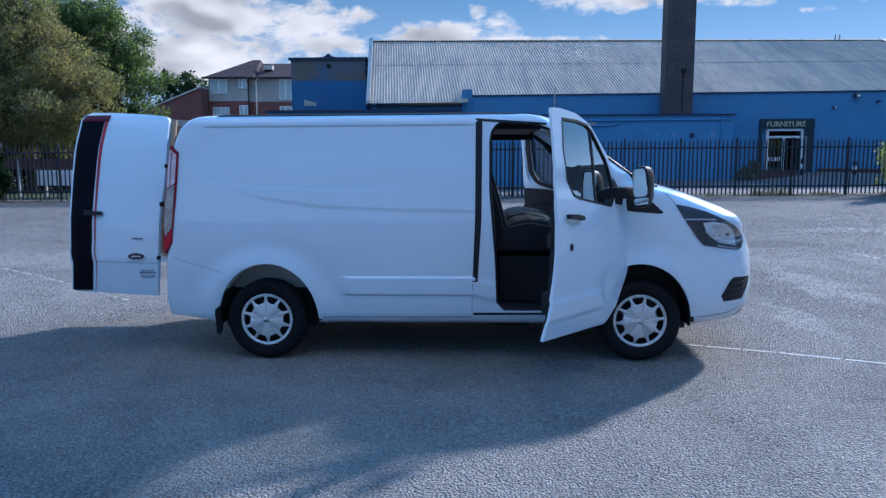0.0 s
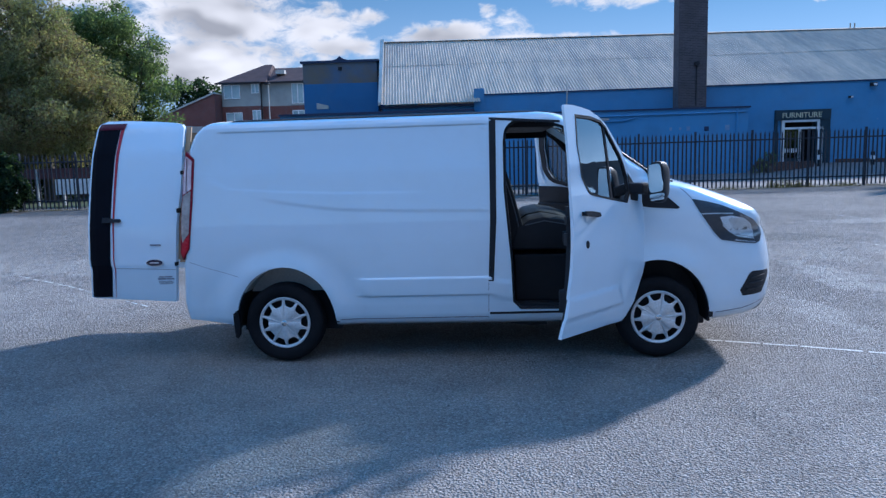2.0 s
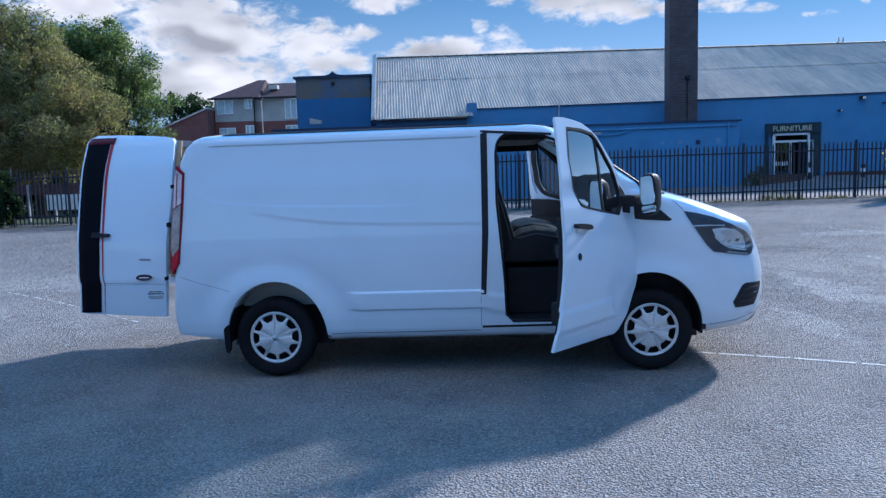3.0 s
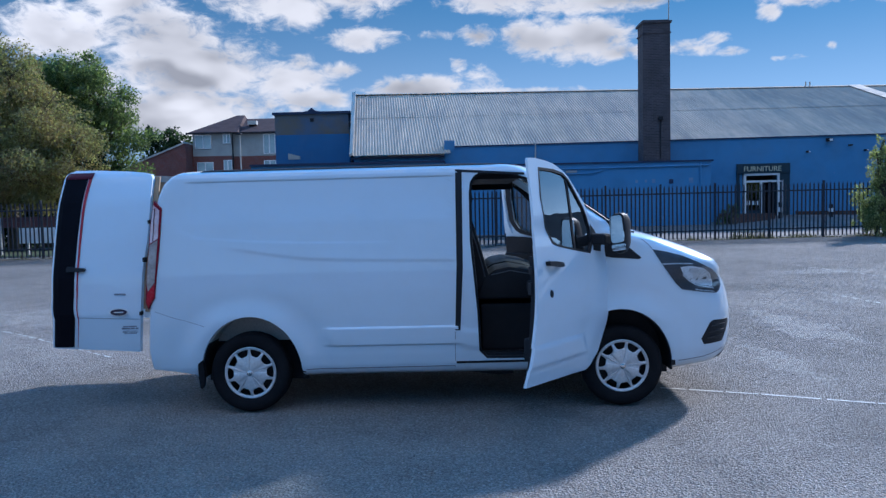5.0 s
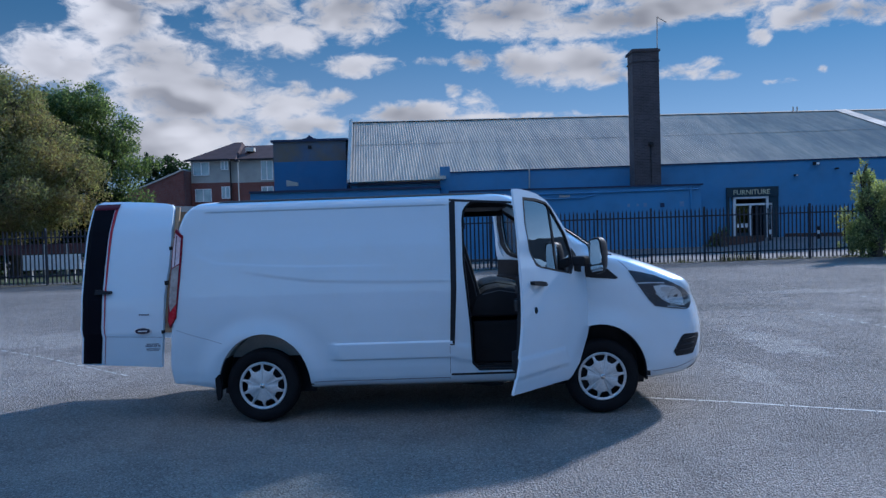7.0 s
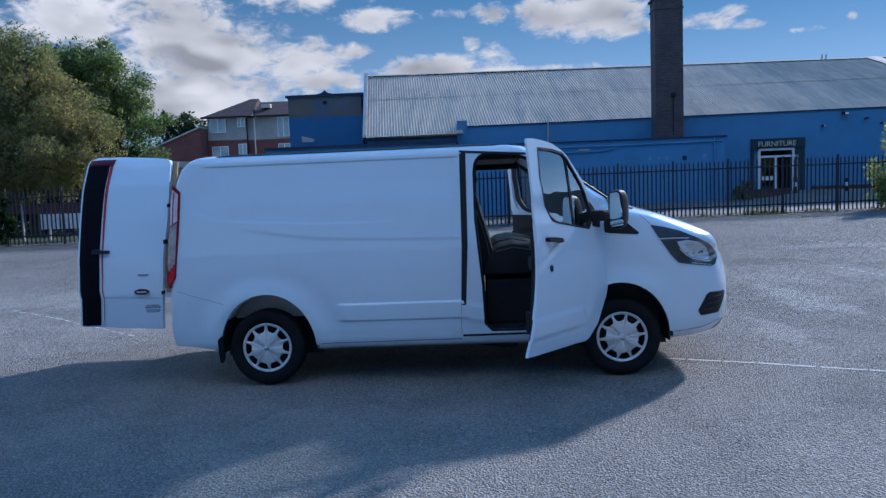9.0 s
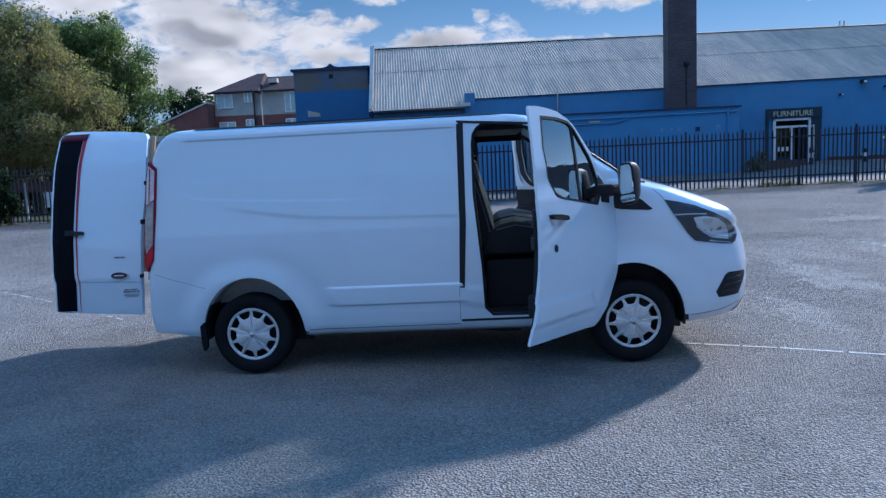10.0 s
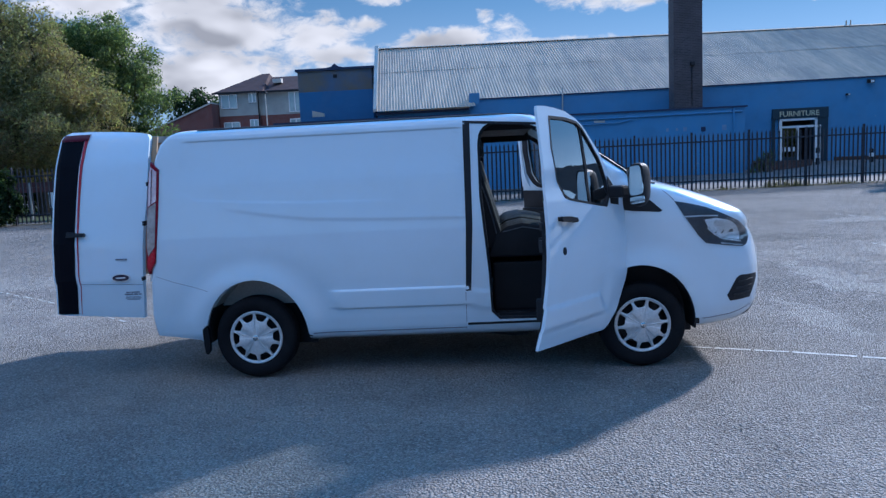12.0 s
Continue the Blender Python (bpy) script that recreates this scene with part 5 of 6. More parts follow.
# cab interior
def make_seat(y0, y1, name, label):
    def padded(profile, inset):
        bm = prism(profile, y0 + inset, y1 - inset)
        bmesh.ops.bevel(bm, geom=bm.edges[:], offset=0.022, segments=3, affect="EDGES", profile=0.6)
        return bm
    seat = part(name, padded([(1.80, 0.84), (2.36, 0.84), (2.41, 0.93), (2.385, 1.015), (2.24, 1.068), (2.08, 1.098), (1.96, 1.075), (1.86, 1.0)], 0.0), "seat", van, label, smooth=True)
    part("backrest", padded([(1.715, 0.88), (1.90, 0.92), (1.925, 1.0), (1.895, 1.10), (1.845, 1.29), (1.79, 1.47), (1.765, 1.57), (1.715, 1.60)], 0.01), "seat", seat, smooth=True)
    part("seat_base", box((1.84, y0 + 0.03, 0.42), (2.28, y1 - 0.03, 0.80), 0.02), "seat", seat)
    # thin grey tubes that draw the sheen along cushion and backrest edges
    part("piping", tube([(1.93, y0 + 0.004, 1.035), (2.08, y0 + 0.004, 1.068), (2.23, y0 + 0.004, 1.04), (2.37, y0 + 0.004, 0.99)], 0.006), "piping", seat)
    part("piping", tube([(1.88, y0 + 0.012, 1.02), (1.86, y0 + 0.012, 1.12), (1.815, y0 + 0.012, 1.29), (1.765, y0 + 0.012, 1.45), (1.745, y0 + 0.012, 1.54)], 0.006), "piping", seat)
    head = box((-0.05, (y0 + y1) / 2 - 0.12, 0.0), (0.05, (y0 + y1) / 2 + 0.12, 0.18), 0.04)
    head.transform(Matrix.Translation((1.755, 0, 1.60)) @ Euler((0, radians(-9), 0)).to_matrix().to_4x4())
    part("headrest", head, "seat", seat, smooth=True)
    return seat


make_seat(-0.78, -0.26, "driver_seat", "black leather driver's seat")
make_seat(-0.16, 0.78, "bench_seat", "black leather double passenger bench")
dash = prism([(2.62, 0.75), (2.55, 1.0), (2.56, 1.18), (2.62, 1.30), (2.72, 1.36), (2.88, 1.375), (3.05, 1.36), (3.05, 0.75)], -0.86, 0.86)
part("dashboard", dash, "dash", van, "black moulded dashboard")
part("cab_floor", box((1.72, -0.86, 0.40), (2.75, 0.86, 0.425)), "plastic", van)
part("header_lining", box((1.74, 0.80, 1.745), (2.22, 0.85, 1.87), 0.01), "lining", van, "dark trim over the far door")
part("cab_roof_lining", box((1.72, -0.74, 1.80), (2.18, 0.80, 1.86), 0.01), "seat", van, "dark roof lining")
wheel_rim = lathe([(0.185, -0.012), (0.20, -0.016), (0.207, 0.0), (0.20, 0.016), (0.185, 0.012), (0.180, 0.0), (0.185, -0.012)], 40, "z")
tilt = Matrix.Translation((2.45, -0.46, 1.275)) @ Euler((0, radians(-58), 0)).to_matrix().to_4x4()
wheel_rim.transform(tilt)
steering = part("steering_wheel", wheel_rim, "dash", van, "black steering wheel", smooth=True)
spokes = join(box((-0.18, -0.02, -0.012), (0.18, 0.02, 0.012), 0.006), box((-0.02, -0.18, -0.012), (0.02, 0.0, 0.012), 0.006), lathe([(0.0, 0.03), (0.055, 0.025), (0.065, 0.0), (0.06, -0.02), (0.0, -0.02)], 20, "z"))
spokes.transform(tilt)
part("spoke", spokes, "plastic", steering)
part("steering_column", tube([(2.46, -0.46, 1.265), (2.66, -0.46, 1.14)], 0.04), "plastic", steering)

part("binnacle", box((2.56, -0.66, 1.28), (2.74, -0.26, 1.41), 0.03), "dash", van, "instrument hood on the dashboard", smooth=True)
papers = join(box((2.70, -0.80, 1.378), (2.86, -0.62, 1.384)), box((2.74, -0.20, 1.378), (2.93, 0.10, 1.386)))
tagged(part("paper_sheets", papers, "white_frame"), "white paper sheets lying on the dashboard", "paper").matrix_world = VAN_TILT
# ---------------------------------------------------------------- furniture warehouse
WALL_A, WALL_B = Vector((-4.0, 31.7)), Vector((40.0, 28.3))   # foot of the long wall


def wall_y(x):
    return WALL_A.y + (WALL_B.y - WALL_A.y) * (x - WALL_A.x) / (WALL_B.x - WALL_A.x)


warehouse = empty("warehouse", "long blue-painted brick warehouse with grey corrugated roof", "warehouse")
RIDGE_Y, RIDGE_Z = 40.0, 8.66


def ridge_z(x):
    return RIDGE_Z - 0.0075 * (x + 5.0)



def wall_slab(x0, x1, z0, z1, out=0.0, deep=0.35):
    """A length of the long wall, proud of it by out."""
    return prism([(x0, wall_y(x0) - out), (x1, wall_y(x1) - out), (x1, wall_y(x1) - out + deep), (x0, wall_y(x0) - out + deep)], z0, z1, "z")


DOOR_X0, DOOR_X1 = 15.44, 17.34
part("wall", join(wall_slab(1.2, DOOR_X0, -0.3, 4.58), wall_slab(DOOR_X1, 40.0, -0.3, 4.58), wall_slab(DOOR_X0, DOOR_X1, 2.92, 4.58)), "blue_wall", warehouse, "blue-painted brick wall")
part("wall", wall_slab(-4.0, 1.2, -0.3, 4.15, -0.15), "blue_wall", warehouse)
part("pier", wall_slab(0.72, 1.25, -0.3, 4.92, 0.12, 0.5), "blue_wall", warehouse, "blue brick pier at the parapet's end")
part("coping", wall_slab(1.25, 40.0, 4.58, 4.64, 0.06, 0.3), "gutter", warehouse, "dark coping along the wall head")
part("gutter", wall_slab(-4.1, 0.72, 4.10, 4.20, 0.1, 0.16), "gutter", warehouse)
part("gable_wall", prism([(31.7, -0.3), (48.3, -0.3), (48.3, 4.1), (40.0, 8.6), (31.7, 4.1)], -4.0, -3.7, "x"), "blue_wall", warehouse)


def roof_sheets():
    """Corrugated sheets in two lapped rows, each ridge and trough modelled."""
    pitch = 0.15
    for row, (s0, s1, lift) in enumerate(((0.0, 0.545, 0.0), (0.53, 1.0, 0.02))):
        x = -4.05
        verts, faces = [], []
        n = int((41.0 - x) / pitch * 4)
        for i in range(n + 1):
            xx = x + i * pitch / 4
            wave = 0.02 * math.cos(i * math.pi / 2) + lift
            ey, ez = wall_y(xx) + 0.10, 4.56
            low = -0.31 / (ridge_z(xx) - ez) if xx < 1.0 and row == 0 else s0
            for s in (low, s1):
                y = ey + (RIDGE_Y - ey) * s
                z = ez + (ridge_z(xx) - ez) * s
                verts.append((xx - 1.0 * s, y - 0.35 * wave, z + 0.9 * wave))
        for i in range(n):
            faces.append((2 * i, 2 * i + 2, 2 * i + 3, 2 * i + 1))
        me = bpy.data.meshes.new("roof")
        me.from_pydata(verts, [], faces)
        part_mesh("roof", me, "sheet", warehouse, "weathered grey corrugated roof sheets")
    me = bpy.data.meshes.new("roof_back")
    me.from_pydata([(-5.05, RIDGE_Y, RIDGE_Z), (41, RIDGE_Y, ridge_z(41)), (41, 48.4, 4.2), (-4.05, 48.4, 4.2)], [], [(0, 1, 2, 3)])
    part_mesh("roof_back", me, "sheet", warehouse)


roof_sheets()
cap = prism([(RIDGE_Y - 0.22, RIDGE_Z), (RIDGE_Y, RIDGE_Z + 0.08), (RIDGE_Y + 0.22, RIDGE_Z)], -5.05, 40.0, "x")
for v in cap.verts:
    v.co.z += ridge_z(v.co.x) - RIDGE_Z
part("ridge_cap", cap, "sheet", warehouse)
barge = bmesh.new()
ey = wall_y(-4.0) - 0.66
q = [(-4.14, ey, 4.2), (-3.98, ey, 4.26), (-5.02, RIDGE_Y, RIDGE_Z + 0.12), (-5.26, RIDGE_Y, RIDGE_Z + 0.06)]
lo = [barge.verts.new(p) for p in q]
hi = [barge.verts.new((x, y, z + 0.14)) for x, y, z in q]
barge.faces.new(lo)
barge.faces.new(hi[::-1])
for i in range(4):
    barge.faces.new((lo[i], lo[(i + 1) % 4], hi[(i + 1) % 4], hi[i]))
part("barge_board", barge, "sheet_pale", warehouse, "pale capping along the gable edge")


def roof_strip(xt, xb, w, lift):
    """A pale valley strip that runs down the slope."""
    bm = bmesh.new()
    ys, zs = (RIDGE_Y, wall_y(xb) + 0.1), (ridge_z(xt), 4.56)
    q = [(xt, ys[0], zs[0] + lift), (xt + w, ys[0], zs[0] + lift), (xb + w, ys[1], zs[1] + lift), (xb, ys[1], zs[1] + lift)]
    a = [bm.verts.new(p) for p in q]
    b = [bm.verts.new((x, y, z - 0.06)) for x, y, z in q]
    bm.faces.new(a)
    bm.faces.new(b[::-1])
    for i in range(4):
        bm.faces.new((a[i], a[(i + 1) % 4], b[(i + 1) % 4], b[i]))
    return bm


part("roof_strip", roof_strip(25.5, 26.6, 0.75, 0.10), "flashing", warehouse, "grey-tan flashing strip down the roof")

# low flat-roofed block before the long wall, with its coping and pipes
LOW_Y = 28.2
part("low_block", box((1.3, LOW_Y, -0.3), (13.25, 31.6, 3.42)), "blue_wall", warehouse, "blue-painted low front block")
part("low_coping", box((1.2, LOW_Y - 0.06, 3.42), (13.35, 31.6, 3.49)), "gutter", warehouse)
part("conduit", tube([(1.4, LOW_Y - 0.04, 3.18), (7.6, LOW_Y - 0.04, 3.20), (13.1, LOW_Y - 0.04, 3.24)], 0.035), "blue_wall", warehouse)
part("conduit", tube([(1.4, LOW_Y - 0.05, 2.93), (7.6, LOW_Y - 0.05, 2.97), (8.2, LOW_Y - 0.05, 3.10)], 0.03), "blue_wall", warehouse)
part("downpipe", tube([(12.75, LOW_Y - 0.05, 3.4), (12.75, LOW_Y - 0.05, 0.2)], 0.045), "blue_wall", warehouse)
part("wall_plate", box((6.5, LOW_Y - 0.03, 3.02), (7.0, LOW_Y, 3.12)), "concrete", warehouse)
part("wall_vent", box((11.3, LOW_Y - 0.04, 2.42), (11.5, LOW_Y, 2.62), 0.02), "gutter", warehouse)
for x, w in ((9.8, 0.12), (10.23, 0.10), (10.59, 0.16), (12.33, 0.20)):
    part("paint_patch", box((x - w / 2, LOW_Y - 0.008, 2.55 - w * 0.6), (x + w / 2, LOW_Y, 2.55 + w * 0.6)), "flake", warehouse, "pale patch of flaked paint")
for x in (22.95, 23.2):
    part("vent_stub", tube([(x, RIDGE_Y, ridge_z(x)), (x, RIDGE_Y, ridge_z(x) + 0.34)], 0.04), "sheet", warehouse)
part("west_block", box((-9.0, 30.2, -0.3), (0.7, 31.5, 3.75)), "blue_wall", warehouse, "low blue block beside the warehouse")
part("west_coping", box((-9.05, 30.1, 3.75), (0.75, 31.55, 3.86)), "gutter", warehouse)
part("vent_pipe", tube([(5.32, wall_y(5.3) - 0.1, 3.3), (5.36, wall_y(5.3) - 0.1, 4.95)], 0.035), "sheet_pale", warehouse, "thin pale pipe on the wall")

# floodlights and boxes on the wall
for x, z, w in ((19.43, 4.40, 0.30), (20.41, 4.12, 0.14), (18.46, 3.85, 0.16), (21.13, 3.86, 0.13)):
    fl = part("wall_lamp", join(box((x - w / 2, wall_y(x) - 0.24, z - w * 0.28), (x + w / 2, wall_y(x) - 0.10, z + w * 0.28), 0.015), box((x - 0.04, wall_y(x) - 0.14, z - 0.04), (x + 0.04, wall_y(x) + 0.02, z + 0.04))), "plastic", warehouse, "small black wall lamp")
    if w != 0.14:
        part("lamp_glass", box((x - w * 0.1, wall_y(x) - 0.255, z - w * 0.2), (x + w * 0.4, wall_y(x) - 0.24, z + w * 0.16)), "lamp_white", fl)

# shop entrance
def shop_slab(x0, x1, *rest):
    return wall_slab(15.15 + (x0 - 15.30) * 0.905, 15.15 + (x1 - 15.30) * 0.905, *rest)


entrance = part("entrance", join(shop_slab(15.30, DOOR_X0, 0.0, 2.92, 0.10, 0.45), shop_slab(DOOR_X1, 18.05, 0.0, 2.92, 0.10, 0.45), shop_slab(15.30, 18.05, 2.86, 3.34, 0.14, 0.45)), "navy", warehouse, "dark teal shop front with sign board")
part("door_frame", join(shop_slab(15.64, 15.78, 0.25, 2.88, 0.12, 0.12), shop_slab(17.40, 17.52, 0.25, 2.88, 0.12, 0.12), shop_slab(15.64, 17.52, 2.76, 2.88, 0.12, 0.12),
                        shop_slab(15.64, 17.72, 2.42, 2.52, 0.10, 0.10), shop_slab(16.52, 16.62, 0.25, 2.46, 0.10, 0.10), shop_slab(17.64, 17.72, 0.25, 2.5, 0.1, 0.1)), "white_frame", entrance, "white plastic door frame")
part("door_leaf", shop_slab(15.78, 16.52, 0.3, 2.42, 0.02, 0.05), "dark_glass", entrance)
part("kick_panel", shop_slab(15.78, 16.52, 0.3, 1.05, 0.05, 0.05), "navy", entrance)
for i in range(3):
    part("notice", shop_slab(15.84 + 0.22 * i, 16.0 + 0.22 * i, 1.32, 1.52, 0.06, 0.02), "white_frame", entrance)
part("notice", shop_slab(17.54, 17.62, 1.3, 1.55, 0.06, 0.02), "white_frame", entrance)
# black slab set back in the opening, painted dark for an unlit room
part("inner_dark", shop_slab(15.4, 18.0, 0.0, 2.9, -1.6, 0.1), "plastic", entrance, "black panel in place of the unlit shop interior")

text_data = bpy.data.curves.new("sign_text", "FONT")
text_data.body, text_data.size, text_data.extrude, text_data.align_x, text_data.space_character = "FURNITURE", 0.352, 0.012, "CENTER", 0.97
letters = new("sign_letters", text_data)
letters.data.materials.append(M["sign_ink"])
ang = math.atan2(WALL_B.y - WALL_A.y, WALL_B.x - WALL_A.x)
letters.matrix_world = Matrix.Translation((16.33, wall_y(16.33) - 0.165, 2.965)) @ Euler((radians(90), 0, ang)).to_matrix().to_4x4()
mesh = bpy.data.meshes.new_from_object(letters.evaluated_get(bpy.context.evaluated_depsgraph_get()))
mesh.transform(letters.matrix_world)
bpy.data.objects.remove(letters)
part_mesh("sign_letters", mesh, "sign_ink", entrance, "pale gold letters FURNITURE")


def low_wall(foot, top, thick, label):
    """A low brick wall along a line of (x, y), its foot in the paving, with a row of coping bricks."""
    (ax, ay), (bx, by) = foot
    wall = part("garden_wall", prism([(ax, ay), (bx, by), (bx, by + thick), (ax, ay + thick)], 0.15, top - 0.06, "z"), "low_brick")
    tagged(wall, label, "wall")
    n = int(math.hypot(bx - ax, by - ay) / 0.24)
    for i in range(n):
        p, q = i / n, (i + 0.94) / n
        a, b = (ax + (bx - ax) * p, ay + (by - ay) * p), (ax + (bx - ax) * q, ay + (by - ay) * q)
        part("brick", prism([(a[0], a[1] - 0.02), (b[0], b[1] - 0.02), (b[0], b[1] + thick + 0.02), (a[0], a[1] + thick + 0.02)], top - 0.06, top, "z"), "low_brick", wall)


low_wall([(14.05, 28.85), (16.45, 28.75)], 0.92, 0.24, "low brown brick wall before the shop door")
low_wall([(17.75, 29.3), (22.8, 27.0)], 0.98, 0.24, "low brown brick wall beside the shop ramp")


def bollard(x, y, h):
    """A short black post with a white band."""
    z = paving_z(x, y)
    post = part("bollard", lathe([(0.0, 0.0), (0.085, 0.0), (0.085, h - 0.03), (0.06, h), (0.0, h)], 16, "z"), "plastic", smooth=True)
    post.location = (x, y, z - 0.01)
    tagged(post, "short black post with a white band", "bollard", group="posts before the shop")
    part("band", lathe([(0.09, h * 0.40), (0.094, h * 0.42), (0.094, h * 0.66), (0.09, h * 0.68)], 16, "z"), "white_frame", post, "white band")


bollard(16.62, 28.6, 0.78)
bollard(18.5, 27.6, 0.60)

# chimney
chimney = part("chimney", prism([(10.26, 28.8), (11.53, 28.76), (11.56, 29.95), (10.29, 29.95)], 3.45, 10.0, "z"), "chimney")
tagged(chimney, "tall square sooty brick chimney stack", "chimney")
part("cap", join(box((10.20, 28.72, 9.98), (11.60, 30.02, 10.08)), box((10.27, 28.8, 10.08), (11.51, 29.9, 10.13))), "chimney", chimney)
part("crown_band", box((10.24, 28.75, 9.5), (11.575, 29.98, 9.56)), "chimney", chimney)
part("lamp", join(box((10.95, 28.55, 5.42), (11.15, 28.8, 5.60), 0.03), tube([(11.05, 28.74, 5.45), (11.05, 28.74, 3.6)], 0.02)), "plastic", chimney, "small lamp with cable")
part("aerial", join(tube([(11.56, 29.2, 9.4), (11.60, 29.2, 11.75)], 0.025), tube([(11.60, 29.2, 11.72), (12.05, 29.2, 11.45)], 0.02), tube([(11.5, 29.2, 9.9), (11.58, 29.2, 9.9)], 0.03)), "sheet", chimney, "thin metal aerial on a pole")

# ---------------------------------------------------------------- buildings to the west
annex = part("annex", box((-9.72, 38.0, -0.3), (-5.22, 43.5, 7.30)), "annex_wall")
tagged(annex, "square block, blue below and brown render above", "building")
part("parapet", box((-9.85, 37.9, 7.30), (-5.10, 43.6, 7.44)), "gutter", annex)
part("parapet_peak", prism([(-7.95, 7.44), (-7.65, 7.50), (-7.43, 7.68), (-7.2, 7.50), (-6.9, 7.44)], 37.92, 38.2), "gutter", annex)
part("vent", box((-7.55, 37.93, 6.85), (-7.32, 38.0, 7.05), 0.01), "plastic", annex)
part("downpipe", tube([(-5.05, 37.9, 6.75), (-5.05, 37.9, 3.8)], 0.05), "plastic", annex)
part("hopper", box((-5.2, 37.8, 6.4), (-4.92, 38.0, 6.75), 0.02), "plastic", annex)
part("small_gable", prism([(-8.8, 4.55), (-8.8, 4.92), (-8.1, 4.74), (-8.1, 4.55)], 37.3, 37.5), "sheet_pale", annex, "pale gable end of a low roof")


def make_house():
    h = empty("apartment_block", "three-storey block in grey render and red brick with hipped brown roof", "house", at=(0, 0, 0))
    y0, y1 = 75.0, 86.0
    xl, xm, xr = -28.5, -24.1, -18.6
    part("wall", box((xl, y0, -0.3), (xm, y1, 10.3)), "render", h, "grey rendered wall")
    part("wall", box((xm, y0 + 0.5, -0.3), (xr, y1, 10.3)), "render", h, "grey rendered wall")
    part("brick_base", join(box((xl - 0.03, y0 - 0.05, -0.3), (xm + 0.03, y0, 7.65)), box((xm + 0.03, y0 + 0.45, -0.3), (xr, y0 + 0.5, 7.6))), "red_brick", h, "red brick lower storeys")

    def hip(x0, x1, ya, yb, z0, z1, run):
        bm = bmesh.new()
        a = [bm.verts.new(p) for p in ((x0, ya, z0), (x1, ya, z0), (x1, yb, z0), (x0, yb, z0))]
        c = (ya + yb) / 2
        r = [bm.verts.new((x0 + run, c, z1)), bm.verts.new((x1 - run * 0.2, c, z1))]
        for f in ((a[0], a[1], r[1], r[0]), (a[1], a[2], r[1]), (a[2], a[3], r[0], r[1]), (a[3], a[0], r[0]), (a[3], a[2], a[1], a[0])):
            bm.faces.new(f)
        return bm
    part("roof", hip(xl - 0.5, xm + 0.8, y0 - 0.5, y1, 10.2, 12.75, 4.0), "tile", h, "brown tiled roof")
    part("roof", hip(xm - 2.0, xr + 0.4, y0 + 0.1, y1, 10.2, 12.35, 1.5), "tile", h, "brown tiled roof")
    part("fascia", join(box((xl - 0.55, y0 - 0.55, 10.05), (xm + 0.1, y0 - 0.4, 10.25)), box((xm + 0.1, y0 + 0.0, 10.05), (xr + 0.4, y0 + 0.12, 10.25))), "plastic", h)
    part("roof_window", box((-22.9, y0 + 2.2, 11.3), (-21.9, y0 + 2.9, 11.75)), "sheet_pale", h)
    part("downpipe", tube([(xm + 0.1, y0 - 0.05, 10.0), (xm + 0.1, y0 - 0.05, 0)], 0.07), "plastic", h)
    wins = [(-28.15, -26.45, 8.55, 9.95), (-25.0, -24.3, 9.1, 10.0), (-28.0, -26.3, 5.6, 6.9), (-25.0, -24.2, 5.9, 7.1), (-20.6, -19.4, 7.9, 9.95), (-20.6, -19.4, 4.9, 7.0)]
    for x0, x1, z0, z1 in wins:
        yy = y0 if x1 < xm else y0 + 0.5
        w = part("window", join(box((x0 - 0.08, yy - 0.10, z0 - 0.08), (x1 + 0.08, yy - 0.02, z0)), box((x0 - 0.08, yy - 0.10, z1), (x1 + 0.08, yy - 0.02, z1 + 0.08)),
                                box((x0 - 0.08, yy - 0.10, z0), (x0, yy - 0.02, z1)), box((x1, yy - 0.10, z0), (x1 + 0.08, yy - 0.02, z1)), box(((x0 + x1) / 2 - 0.05, yy - 0.10, z0), ((x0 + x1) / 2 + 0.05, yy - 0.02, z1))), "white_frame", h)
        for a, b in ((x0, (x0 + x1) / 2 - 0.05), ((x0 + x1) / 2 + 0.05, x1)):
            part("pane", box((a, yy - 0.075, z0), (b, yy - 0.055, z1)), "house_glass", w)
    return h


# opaque pale cyan: the reflected sky is put into the pane colour
M["house_glass"] = material("sky_coloured_pane", (0.36, 0.46, 0.48), 0.08, second=(0.16, 0.24, 0.27), scale=0.5, bump=0.0, coat=1.0)
make_house()
gable = part("brick_outbuilding", prism([(-36.0, -0.3), (-36.0, 6.1), (-28.6, 8.95), (-28.6, -0.3)], 73.0, 80.0), "red_brick")
tagged(gable, "red brick gable-roofed building beside the flats", "building")
part("verge_board", prism([(-36.2, 6.05), (-36.2, 6.2), (-28.6, 9.12), (-28.6, 8.95)], 72.85, 80.1), "sheet_pale", gable)
pole = part("street_lamp", tube([(-21.6, 70.0, 0.0), (-21.65, 70.0, 9.45)], 0.06), "sheet_pale")
tagged(pole, "tall pale steel street lamp column", "street lamp")
part("lamp_head", box((-21.95, 69.6, 9.42), (-21.45, 70.1, 9.58), 0.03), "plastic", pole)

# school-like low building and sign glimpsed through the west fence
boards = empty("boarded_wall", "dark red-brown boarded wall on posts behind the fence", "wall")
for i in range(6):
    part("board", box((-21.2 + 1.5 * i, 21.5, 1.10), (-19.72 + 1.5 * i, 21.56, 1.30), 0.006), "maroon", boards)
    part("board", box((-21.2 + 1.5 * i, 21.5, 1.31), (-19.72 + 1.5 * i, 21.56, 1.50), 0.006), "maroon", boards)
